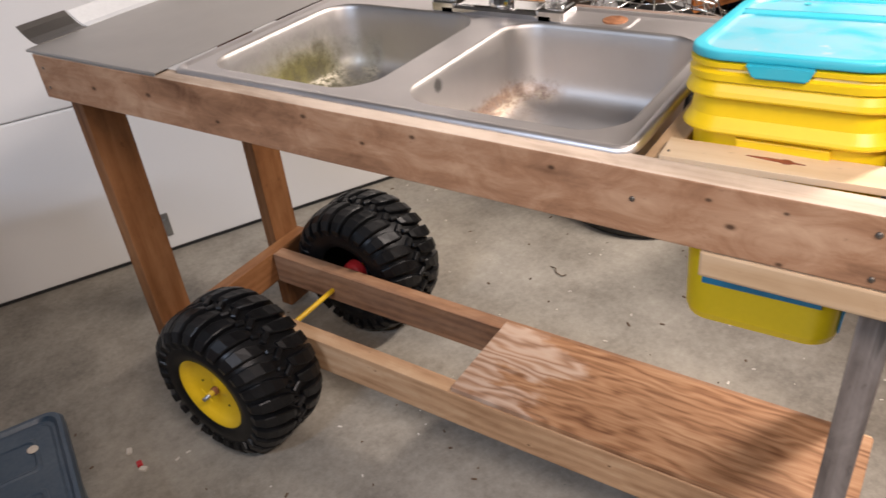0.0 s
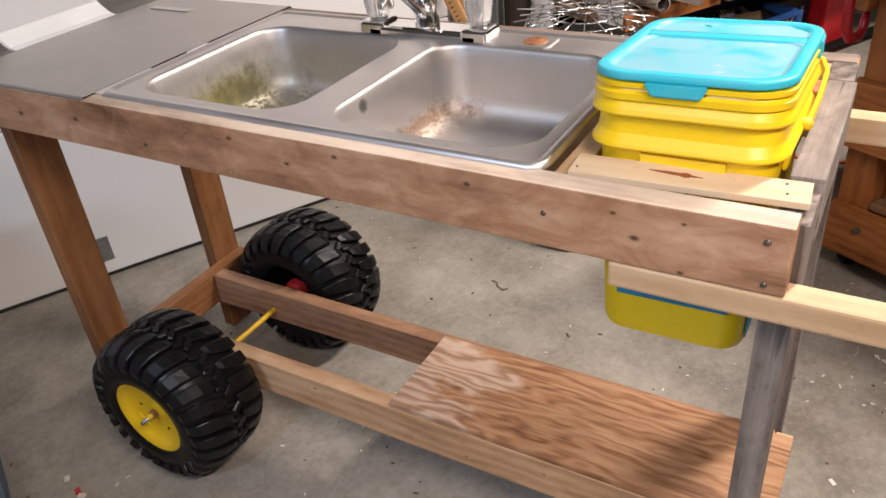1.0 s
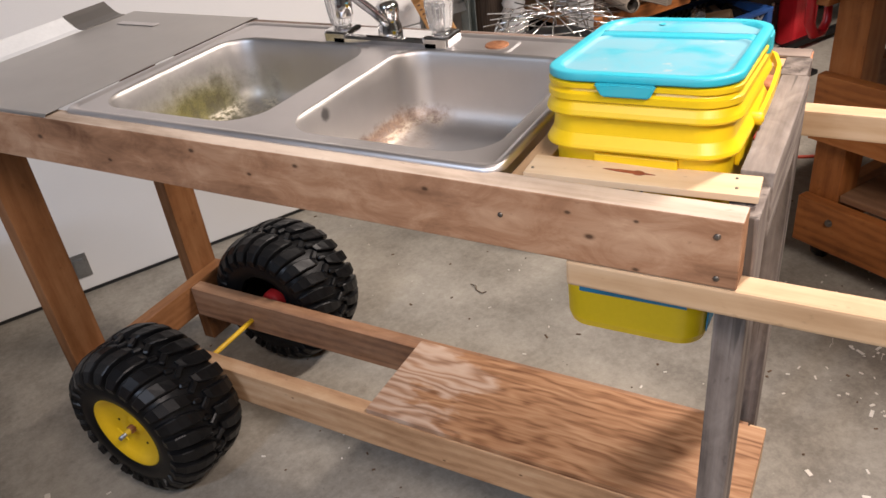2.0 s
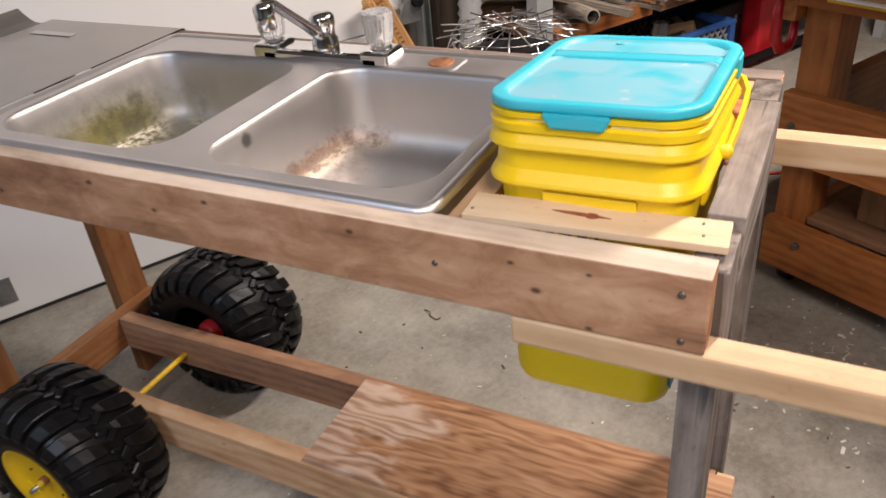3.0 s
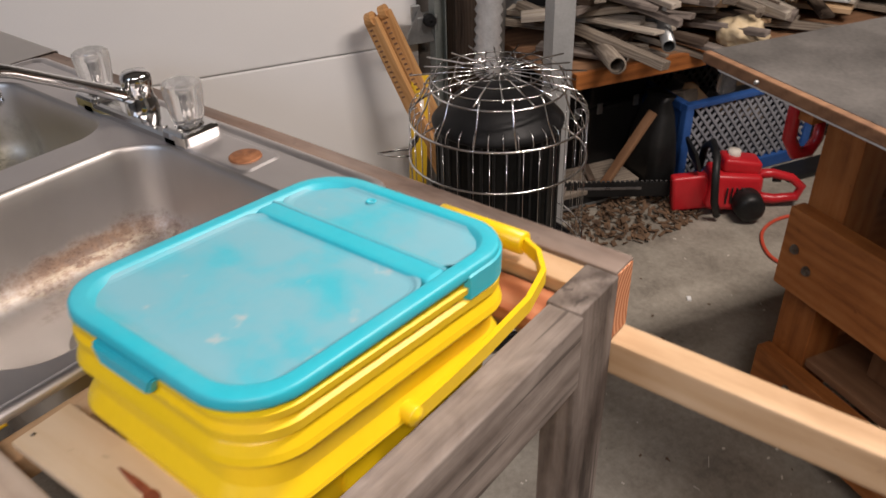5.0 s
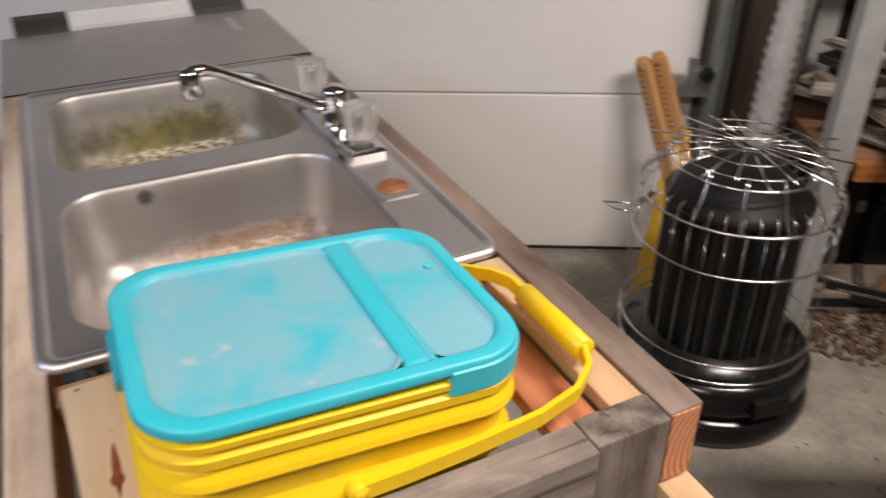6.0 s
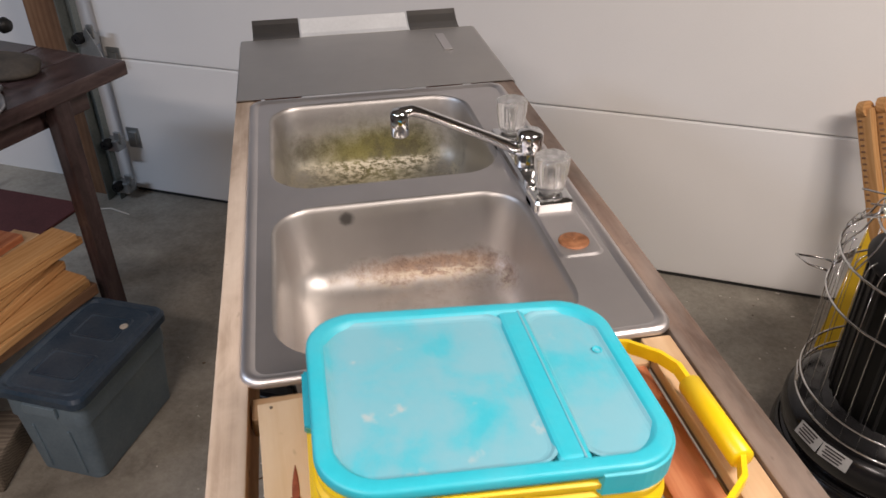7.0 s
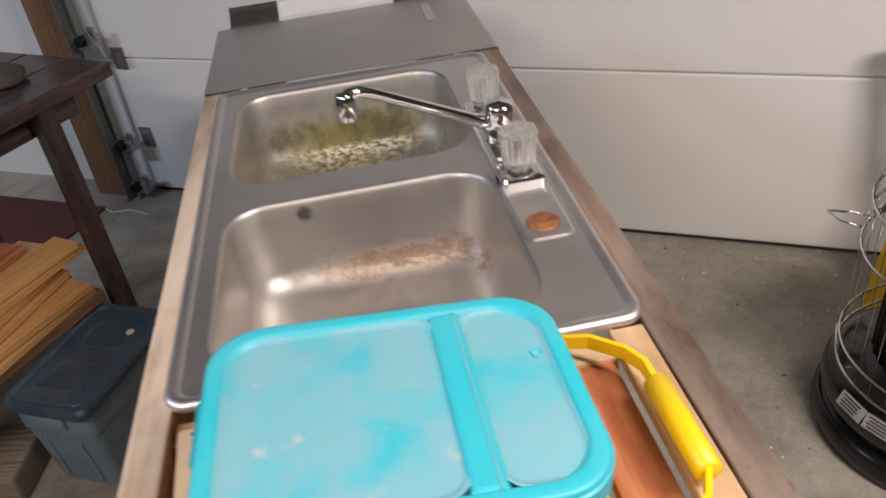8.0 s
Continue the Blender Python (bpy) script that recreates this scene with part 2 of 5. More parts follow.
def steel(name, base=(0.60, 0.585, 0.565), rough=0.30, stretch=(4, 220, 220), stain=None):
    """Brushed stainless steel; a stain is (x range, z range, colours, coverage)."""
    m, t, b = nodes_of(name)
    brush = noise_tex(t, coords(t, stretch, False), 1.0, 3, 0.6)
    cloud = noise_tex(t, coords(t, (5, 5, 5), False), 1.0, 4, 0.6)
    col = ramp(t, cloud, [(0.3, tuple(0.86 * c for c in base)), (0.7, base)])
    r = maths(t, "MULTIPLY_ADD", cloud, 0.16, maths(t, "MULTIPLY_ADD", brush, 0.08, rough - 0.12))
    met = None
    if stain:
        (yc, zc), (ry, rz), x_lim, c_dark, c_light, c_speck, dense, scale_glint, ragged, grid, spot = stain
        v = coords(t, (1, 1, 1), False)
        sep = t.nodes.new("ShaderNodeSeparateXYZ")
        t.links.new(v, sep.inputs[0])
        n1 = noise_tex(t, coords(t, (grid, grid, grid), False), 1.0, 6, 0.68)
        n2 = noise_tex(t, coords(t, (330, 330, 330), False), 1.0, 4, 0.7)
        dy = maths(t, "DIVIDE", maths(t, "SUBTRACT", sep.outputs[1], yc), ry)
        dz = maths(t, "DIVIDE", maths(t, "SUBTRACT", sep.outputs[2], zc), rz)
        far = maths(t, "SQRT", maths(t, "ADD", maths(t, "MULTIPLY", dy, dy), maths(t, "MULTIPLY", dz, dz)))
        far = maths(t, "MULTIPLY_ADD", maths(t, "SUBTRACT", n1, 0.5), ragged, far)
        film = maths(t, "MULTIPLY", smooth(t, far, 1.35, 0.35), smooth(t, sep.outputs[0], x_lim + 0.03, x_lim))
        fleck = smooth(t, n2, 0.52, 0.66)
        scol = mix(t, smooth(t, n1, 0.35, 0.65), c_dark, c_light)
        scol = mix(t, maths(t, "MULTIPLY", fleck, 0.55), scol, c_speck)
        k = maths(t, "MINIMUM", maths(t, "MULTIPLY", film, maths(t, "MULTIPLY_ADD", fleck, 0.12, dense)), 0.96)
        # pale lime scale and wet glints along the bottom curve, both put in as colour
        line = smooth(t, maths(t, "ABSOLUTE", maths(t, "SUBTRACT", sep.outputs[2], 0.8105)), 0.017, 0.004)
        rag = smooth(t, noise_tex(t, coords(t, (90, 70, 170), False), 1.0, 5, 0.75), 0.42, 0.60)
        pale = maths(t, "MULTIPLY", maths(t, "MULTIPLY", line, rag), maths(t, "MULTIPLY", film, scale_glint))
        col = mix(t, k, col, scol)
        col = mix(t, pale, col, (0.62, 0.56, 0.43))
        met = maths(t, "MULTIPLY_ADD", k, -0.85, 1.0)
        r = maths(t, "MULTIPLY_ADD", k, 0.22, r)
        r = maths(t, "MULTIPLY_ADD", pale, -0.18, r)
        if spot:
            d = t.nodes.new("ShaderNodeVectorMath")
            d.operation = "DISTANCE"
            t.links.new(v, d.inputs[0])
            d.inputs[1].default_value = spot
            dot = smooth(t, maths(t, "MULTIPLY_ADD", maths(t, "SUBTRACT", n1, 0.5), 0.016, d.outputs["Value"]), 0.015, 0.005)
            col = mix(t, maths(t, "MULTIPLY", dot, 0.8), col, (0.09, 0.085, 0.08))
    t.links.new(col, b.inputs["Base Color"])
    t.links.new(r, b.inputs["Roughness"])
    b.inputs["Metallic"].default_value = 1.0
    if met is not None:
        t.links.new(met, b.inputs["Metallic"])
    bump(t, b, brush, 0.05, 0.0006)
    return m


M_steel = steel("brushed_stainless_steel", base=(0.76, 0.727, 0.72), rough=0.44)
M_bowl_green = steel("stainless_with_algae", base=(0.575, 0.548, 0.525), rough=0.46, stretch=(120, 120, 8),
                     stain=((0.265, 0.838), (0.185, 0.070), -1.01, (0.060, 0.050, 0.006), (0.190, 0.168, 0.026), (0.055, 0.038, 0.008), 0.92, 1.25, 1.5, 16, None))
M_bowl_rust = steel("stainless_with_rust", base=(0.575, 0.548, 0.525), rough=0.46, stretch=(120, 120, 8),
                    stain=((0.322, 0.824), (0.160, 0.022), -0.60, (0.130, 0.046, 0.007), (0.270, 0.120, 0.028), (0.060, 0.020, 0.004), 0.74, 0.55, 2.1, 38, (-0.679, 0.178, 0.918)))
M_sheet = steel("dull_sheet_metal", base=(0.58, 0.555, 0.53), rough=0.42, stretch=(160, 6, 160))
M_dark_steel = steel("dark_sheet_steel", base=(0.30, 0.285, 0.27), rough=0.45, stretch=(160, 6, 160))
M_chrome = plain("polished_chrome", (0.70, 0.70, 0.70), (0.82, 0.82, 0.82), 0.09, 1.0, bump_amount=0, rough_var=0.04)
M_wire = plain("chromed_wire", (0.62, 0.61, 0.60), (0.78, 0.77, 0.76), 0.18, 1.0, bump_amount=0, rough_var=0.05)
M_galv = plain("galvanised_steel", (0.30, 0.31, 0.31), (0.46, 0.47, 0.47), 0.42, 0.85, scale=14)
M_post = plain("pale_galvanised_angle", (0.36, 0.37, 0.37), (0.52, 0.53, 0.53), 0.5, 0.45, scale=9)
M_duct = plain("crumpled_foil_duct", (0.58, 0.58, 0.58), (0.78, 0.78, 0.78), 0.42, 0.35, scale=30, bump_amount=0.3)
M_grey_steel = plain("greenish_painted_steel", (0.14, 0.16, 0.15), (0.27, 0.29, 0.275), 0.5, 0.35, scale=10)
M_screw = plain("dull_brown_steel", (0.10, 0.085, 0.07), (0.24, 0.21, 0.18), 0.5, 0.8, scale=60)
M_rustcap = plain("rusted_hole_cover", (0.17, 0.062, 0.022), (0.38, 0.165, 0.075), 0.6, 0.25, scale=60, bump_amount=0.4)
M_yellow = plain("yellow_plastic", (0.80, 0.540, 0.006), (0.88, 0.605, 0.012), 0.38, 0.0, scale=5, bump_amount=0.02, rough_var=0.06)
M_rim_yellow = plain("yellow_wheel_plastic", (0.78, 0.48, 0.010), (0.88, 0.58, 0.02), 0.36, 0.0, scale=12, bump_amount=0.02)
M_axle = plain("yellow_painted_steel_rod", (0.66, 0.40, 0.012), (0.80, 0.52, 0.03), 0.45, 0.0, scale=30)
M_red_hub = plain("red_plastic", (0.50, 0.018, 0.02), (0.62, 0.03, 0.03), 0.4)
M_label_blue = plain("blue_printed_label", (0.012, 0.16, 0.30), (0.02, 0.24, 0.42), 0.4, bump_amount=0)
M_label_ink = plain("dark_label_ink", (0.012, 0.010, 0.012), (0.03, 0.025, 0.025), 0.5, bump_amount=0)
M_label_grey = plain("grey_label_film", (0.30, 0.30, 0.30), (0.42, 0.42, 0.42), 0.5, bump_amount=0)
M_label_pale = plain("pale_label_ink", (0.30, 0.50, 0.60), (0.45, 0.62, 0.70), 0.5, bump_amount=0)
M_acrylic, _t, _b = nodes_of("clear_acrylic")
_b.inputs["Base Color"].default_value = (0.97, 0.955, 0.93, 1)
_b.inputs["Roughness"].default_value = 0.17
_b.inputs["Transmission Weight"].default_value = 0.82
_b.inputs["IOR"].default_value = 1.49


def lid_plastic(name, dusty):
    m, t, b = nodes_of(name)
    v = coords(t, (1, 1, 1), False)
    big = noise_tex(t, v, 13, 5, 0.6)
    fine = noise_tex(t, v, 90, 4, 0.7)
    base = mix(t, fine, (0.022, 0.42, 0.53), (0.036, 0.50, 0.61))
    haze = smooth(t, big, 0.42, 0.62)
    base = mix(t, maths(t, "MULTIPLY", haze, 0.18), base, (0.16, 0.45, 0.53))
    if dusty:
        cloud = noise_tex(t, v, 14, 5, 0.55, 0.3)
        k = smooth(t, maths(t, "MULTIPLY_ADD", cloud, 0.9, maths(t, "MULTIPLY", fine, 0.16)), 0.30, 0.60)
        base = mix(t, maths(t, "MULTIPLY_ADD", k, 0.62, 0.12), base, (0.235, 0.415, 0.485))
        pink = smooth(t, noise_tex(t, coords(t, (24, 24, 24), False), 1.0, 4), 0.64, 0.76)
        base = mix(t, maths(t, "MULTIPLY", pink, 0.55), base, (0.58, 0.50, 0.46))
        t.links.new(maths(t, "MULTIPLY_ADD", k, 0.20, 0.36), b.inputs["Roughness"])
    else:
        t.links.new(maths(t, "MULTIPLY_ADD", big, 0.25, 0.32), b.inputs["Roughness"])
    t.links.new(base, b.inputs["Base Color"])
    bump(t, b, fine, 0.04, 0.001)
    return m


M_lid = lid_plastic("turquoise_plastic", False)
M_lid_dusty = lid_plastic("dusty_turquoise_plastic", True)
M_tyre = plain("black_tyre_plastic", (0.003, 0.003, 0.0034), (0.009, 0.009, 0.0095), 0.40, 0.0, scale=25, bump_amount=0.14, fine=220, rough_var=0.12, spec=0.30)
M_black = plain("black_enamel", (0.005, 0.005, 0.006), (0.012, 0.012, 0.013), 0.20, 0.0, scale=14, bump_amount=0.03)
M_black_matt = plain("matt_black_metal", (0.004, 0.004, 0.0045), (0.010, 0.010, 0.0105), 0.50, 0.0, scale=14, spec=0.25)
M_rib = plain("dull_grey_rib", (0.010, 0.0105, 0.0105), (0.020, 0.0205, 0.0205), 0.42, 0.1, scale=9, bump_amount=0, spec=0.3)
M_glassy = plain("dark_ribbed_glass", (0.003, 0.0033, 0.0033), (0.006, 0.0065, 0.0065), 0.34, 0.0, scale=9, bump_amount=0, spec=0.2)
M_door = plain("white_painted_door", (0.81, 0.80, 0.785), (0.86, 0.85, 0.835), 0.42, 0.0, scale=1.6, bump_amount=0.05, fine=260)
M_drywall = plain("old_wall_board", (0.13, 0.115, 0.10), (0.21, 0.19, 0.17), 0.85, 0.0, scale=1.5)
M_ceiling = plain("dusty_ceiling_board", (0.27, 0.255, 0.245), (0.35, 0.335, 0.32), 0.9, 0.0, scale=1.5)
M_seal = plain("black_rubber_seal", (0.010, 0.010, 0.010), (0.025, 0.025, 0.025), 0.7)
M_tub = plain("grey_blue_tub_plastic", (0.13, 0.19, 0.245), (0.21, 0.285, 0.35), 0.42, 0.0, scale=9)
M_tub_lid = plain("blue_tub_lid_plastic", (0.020, 0.046, 0.084), (0.078, 0.108, 0.146), 0.36, 0.0, scale=9)
M_crate = plain("blue_crate_plastic", (0.016, 0.06, 0.22), (0.035, 0.11, 0.34), 0.45)
M_crate_dark = plain("grimy_crate_lattice", (0.17, 0.175, 0.20), (0.30, 0.305, 0.33), 0.55, scale=20)
M_redsaw = plain("red_saw_housing", (0.42, 0.010, 0.016), (0.56, 0.02, 0.028), 0.35, bump_amount=0.03)
M_saw_black = plain("black_saw_plastic", (0.006, 0.006, 0.006), (0.018, 0.018, 0.018), 0.45, spec=0.3)
M_saw_table = plain("scratched_saw_table", (0.10, 0.095, 0.09), (0.24, 0.225, 0.21), 0.4, 0.6, scale=7)
M_paper = plain("white_card", (0.66, 0.66, 0.65), (0.78, 0.78, 0.77), 0.6)
M_tape = plain("yellow_ruler_tape", (0.62, 0.38, 0.01), (0.74, 0.48, 0.02), 0.5)
M_cord = plain("orange_red_cord", (0.44, 0.05, 0.025), (0.55, 0.08, 0.04), 0.5)
M_foam = plain("yellowed_foam", (0.55, 0.42, 0.24), (0.68, 0.56, 0.38), 0.85, scale=30, bump_amount=0.6)
M_dirt = plain("brown_wood_chips", (0.05, 0.03, 0.018), (0.17, 0.10, 0.055), 0.9, scale=40)
M_mat = plain("dark_red_mat", (0.07, 0.018, 0.018), (0.13, 0.04, 0.04), 0.9, scale=7)
M_toolmetal = plain("worn_tool_steel", (0.28, 0.28, 0.29), (0.48, 0.48, 0.49), 0.32, 0.9, scale=30)
M_cloth = plain("oily_dark_cloth", (0.03, 0.025, 0.02), (0.08, 0.065, 0.05), 0.9, scale=20, bump_amount=0.4)
M_lamp_white = plain("white_enamel_fixture", (0.72, 0.72, 0.71), (0.78, 0.78, 0.77), 0.4)
M_pale_chip = plain("pale_shavings", (0.60, 0.54, 0.46), (0.74, 0.70, 0.64), 0.8)


def concrete():
    m, t, b = nodes_of("stained_concrete")
    big = noise_tex(t, coords(t, (0.9, 0.9, 0.9), False), 1.0, 6, 0.6, 0.4)
    mid = noise_tex(t, coords(t, (6, 6, 6), False), 1.0, 6, 0.65)
    fine = noise_tex(t, coords(t, (70, 70, 70), False), 1.0, 4, 0.7)
    grit = noise_tex(t, coords(t, (420, 420, 420), False), 1.0, 2, 0.6)
    f = maths(t, "MULTIPLY_ADD", big, 0.45, maths(t, "MULTIPLY_ADD", mid, 0.35, maths(t, "MULTIPLY", fine, 0.22)))
    col = ramp(t, f, [(0.39, (0.165, 0.146, 0.120)), (0.51, (0.30, 0.273, 0.228)), (0.63, (0.42, 0.388, 0.33))])
    spill = smooth(t, noise_tex(t, coords(t, (2.3, 2.3, 2.3), False), 1.0, 5, 0.6, 0.8), 0.60, 0.74)
    col = mix(t, maths(t, "MULTIPLY", spill, 0.65), col, (0.12, 0.105, 0.092))
    pale = smooth(t, noise_tex(t, coords(t, (150, 150, 150), False), 1.0, 2), 0.74, 0.79)
    col = mix(t, maths(t, "MULTIPLY", pale, 0.5), col, (0.55, 0.53, 0.50))
    dark = smooth(t, noise_tex(t, coords(t, (110, 110, 111), False), 1.0, 2), 0.74, 0.80)
    col = mix(t, maths(t, "MULTIPLY", dark, 0.6), col, (0.07, 0.06, 0.055))
    t.links.new(col, b.inputs["Base Color"])
    t.links.new(maths(t, "MULTIPLY_ADD", mid, 0.35, 0.42), b.inputs["Roughness"])
    b.inputs["Specular IOR Level"].default_value = 0.4
    bump(t, b, maths(t, "ADD", fine, maths(t, "MULTIPLY", grit, 0.4)), 0.25, 0.0015)
    return m


M_floor = concrete()


# ---- mesh helpers ----
def part(name, bm, material, parent=None, label="", m=None, smooth_faces=False):
    me = bpy.data.meshes.new(name)
    if smooth_faces:
        for f in bm.faces:
            f.smooth = True
    bm.to_mesh(me)
    bm.free()
    me.materials.append(material)
    ob = new(name, me)
    ob.parent = parent
    if m is not None:
        ob.matrix_local = m
    if label:
        tagged(ob, label)
    return ob


def thing(name, label, category, m=None, group="", kind=""):
    ob = new(name)
    ob.empty_display_size = 0.05
    if m is not None:
        ob.matrix_world = m
    return tagged(ob, label, category, group, kind)


def box_bm(sx, sy, sz, bevel=0.003, segments=2, wobble=0.0, cuts=0):
    """A bevelled box about its middle; wobble bends it a little, as sawn timber is bent."""
    bm = bmesh.new()
    bmesh.ops.create_cube(bm, size=1.0)
    bmesh.ops.scale(bm, vec=(sx, sy, sz), verts=bm.verts)
    if bevel:
        bmesh.ops.bevel(bm, geom=list(bm.edges), offset=min(bevel, 0.3 * min(sx, sy, sz)), segments=segments, affect="EDGES", profile=0.6)
    if cuts:
        for i in range(1, cuts):
            x = -sx / 2 + sx * i / cuts
            bmesh.ops.bisect_plane(bm, geom=bm.verts[:] + bm.edges[:] + bm.faces[:], plane_co=(x, 0, 0), plane_no=(1, 0, 0))
    if wobble:
        seed = Vector((sx * 31, sy * 57, sz * 91))
        for v in bm.verts:
            p = Vector((v.co.x * 3, 0, 0)) + seed
            v.co.y += wobble * noise.noise(p)
            v.co.z += wobble * noise.noise(p + Vector((9, 4, 2)))
    return bm


def board(name, x0, x1, y0, y1, z0, z1, material, parent, label="", along="x", bevel=0.0022, wobble=0.0012):
    """A board between two corners, its grain along the named axis."""
    size = {"x": (x1 - x0, y1 - y0, z1 - z0), "y": (y1 - y0, x1 - x0, z1 - z0), "z": (z1 - z0, y1 - y0, x1 - x0)}[along]
    bm = box_bm(*size, bevel=bevel, wobble=wobble, cuts=8 if wobble else 0)
    mid = ((x0 + x1) / 2, (y0 + y1) / 2, (z0 + z1) / 2)
    turn = {"x": (0, 0, 0), "y": (0, 0, 90), "z": (0, -90, 0)}[along]
    return part(name, bm, material, parent, label, pose(*mid, *turn))


def add_box(bm, m, sx, sy, sz, bevel=0.0):
    r = bmesh.ops.create_cube(bm, size=1.0, matrix=m @ Matrix.Diagonal((sx, sy, sz, 1)))
    if bevel:
        es = {e for v in r["verts"] for e in v.link_edges}
        bmesh.ops.bevel(bm, geom=list(es), offset=bevel, segments=1, affect="EDGES")


def rounded(hx, hy, r, n=7):
    """A closed outline with rounded corners, anticlockwise."""
    pts = []
    for cx, cy, a0 in ((hx - r, hy - r, 0), (-hx + r, hy - r, 90), (-hx + r, -hy + r, 180), (hx - r, -hy + r, 270)):
        for i in range(n + 1):
            a = radians(a0 + 90 * i / n)
            pts.append((cx + r * math.cos(a), cy + r * math.sin(a)))
    return pts


def loft(bm, rings, cap_first=False, cap_last=False):
    """Quads between rings of equal count. Returns the rings' vertices."""
    rows = [[bm.verts.new(p) for p in ring] for ring in rings]
    n = len(rows[0])
    for a, b in zip(rows, rows[1:]):
        for i in range(n):
            bm.faces.new((a[i], a[(i + 1) % n], b[(i + 1) % n], b[i]))
    if cap_first:
        bm.faces.new(list(reversed(rows[0])))
    if cap_last:
        bm.faces.new(rows[-1])
    return rows


def lathe(profile, n=48, axis="z", cap=False):
    bm = bmesh.new()
    rings = []
    for r, h in profile:
        ring = []
        for i in range(n):
            a = 2 * math.pi * i / n
            c, s = r * math.cos(a), r * math.sin(a)
            ring.append({"z": (c, s, h), "y": (c, h, s), "x": (h, c, s)}[axis])
        rings.append(ring)
    loft(bm, rings, cap, cap)
    bmesh.ops.recalc_face_normals(bm, faces=bm.faces)
    return bm


def tube_bm(points, r, n=8, closed=False, bm=None, cap=True):
    """A round tube along a line of points; r is a number or one for each point."""
    bm = bm or bmesh.new()
    pts = [Vector(p) for p in points]
    k = len(pts)
    rs = r if isinstance(r, (list, tuple)) else [r] * k
    rings = []
    up = None
    for i, p in enumerate(pts):
        a = pts[(i - 1) % k] if closed or i else pts[0]
        b = pts[(i + 1) % k] if closed or i < k - 1 else pts[-1]
        d = (b - a).normalized()
        if up is None:
            up = d.orthogonal().normalized()
        up = (up - d * up.dot(d)).normalized()
        side = d.cross(up)
        rings.append([p + rs[i] * (math.cos(2 * math.pi * j / n) * up + math.sin(2 * math.pi * j / n) * side) for j in range(n)])
    if closed:
        rings.append(rings[0])
        rows = [[bm.verts.new(q) for q in ring] for ring in rings[:-1]]
        for i in range(k):
            a, b = rows[i], rows[(i + 1) % k]
            best = min(range(n), key=lambda s: (a[0].co - b[s].co).length) if i == k - 1 else 0
            for j in range(n):
                bm.faces.new((a[j], a[(j + 1) % n], b[(j + 1 + best) % n], b[(j + best) % n]))
    else:
        loft(bm, rings, cap, cap)
    bmesh.ops.recalc_face_normals(bm, faces=bm.faces)
    return bm


def circle(r, z, n=40, a0=0.0, a1=360.0):
    full = abs(a1 - a0) > 359
    k = n if full else n + 1
    return [(r * math.cos(radians(a0 + (a1 - a0) * i / n)), r * math.sin(radians(a0 + (a1 - a0) * i / n)), z) for i in range(k)]


def screw_bm(r=0.004):
    return lathe([(0.0004, 0.0016), (r * 0.45, 0.0015), (r, 0.0006), (r, -0.004)], 10)


# ---- room ----
def slab(name, m, sx, sy, sz, material, label, category, bevel=0.0):
    ob = part(name, box_bm(sx, sy, sz, bevel), material, None, "", m)
    return tagged(ob, label, category, kind="structure")


slab("floor", room(2.0, 2.0, -0.05), 14, 12, 0.1, M_floor, "grey stained concrete garage floor with specks of debris", "floor")
slab("ceiling", room(2.0, 2.6, 2.80), 11, 7.6, 0.12, M_ceiling, "plain pale board ceiling of the garage", "ceiling")
slab("wall_east", room(5.0, -0.16, 1.37), 4.0, 0.12, 2.74, M_drywall, "bare wall board behind the cluttered shelf", "wall")
slab("wall_far", room(7.06, 2.9, 1.37), 0.12, 6.2, 2.74, M_drywall, "bare wall board at the garage end", "wall")
slab("wall_back", room(2.0, 6.06, 1.37), 10.2, 0.12, 2.74, M_drywall, "bare wall board opposite the garage door", "wall")
slab("wall_near", room(-3.06, 2.9, 1.37), 0.12, 6.2, 2.74, M_drywall, "bare wall board of the garage side", "wall")
slab("wall_header", room(1.38, -0.12, 2.50), 2.76, 0.14, 0.48, M_drywall, "bare wall board above the garage door", "wall")
slab("wall_west", room(-1.525, -0.12, 1.37), 3.03, 0.12, 2.74, M_door, "white painted wall beside the garage door", "wall")


def garage_door():
    door = thing("door_1", "white sectional garage door with thin joints, closed", "garage door", room(0, -0.03), kind="structure")
    h = 0.556
    for i in range(4):
        part("door_panel", box_bm(2.76, 0.05, h - 0.004, 0.006), M_door, door, "", pose(1.38, 0.025, 0.012 + h * (i + 0.5)))
    part("bottom_seal", box_bm(2.76, 0.045, 0.022, 0.004), M_seal, door, "black rubber bottom seal", pose(1.38, 0.027, 0.0115))
    for u, z in ((1.24, 0.107), (2.66, 0.568), (2.66, 1.13), (0.05, 0.568), (0.05, 0.245), (0.05, 1.13)):
        bm = box_bm(0.055, 0.004, 0.085, 0.001)
        add_box(bm, pose(0.0, -0.006, 0.0), 0.03, 0.012, 0.05)
        part("door_hinge", bm, M_galv, door, "small galvanised hinge plate", pose(u, -0.003, z))
    return door


garage_door()


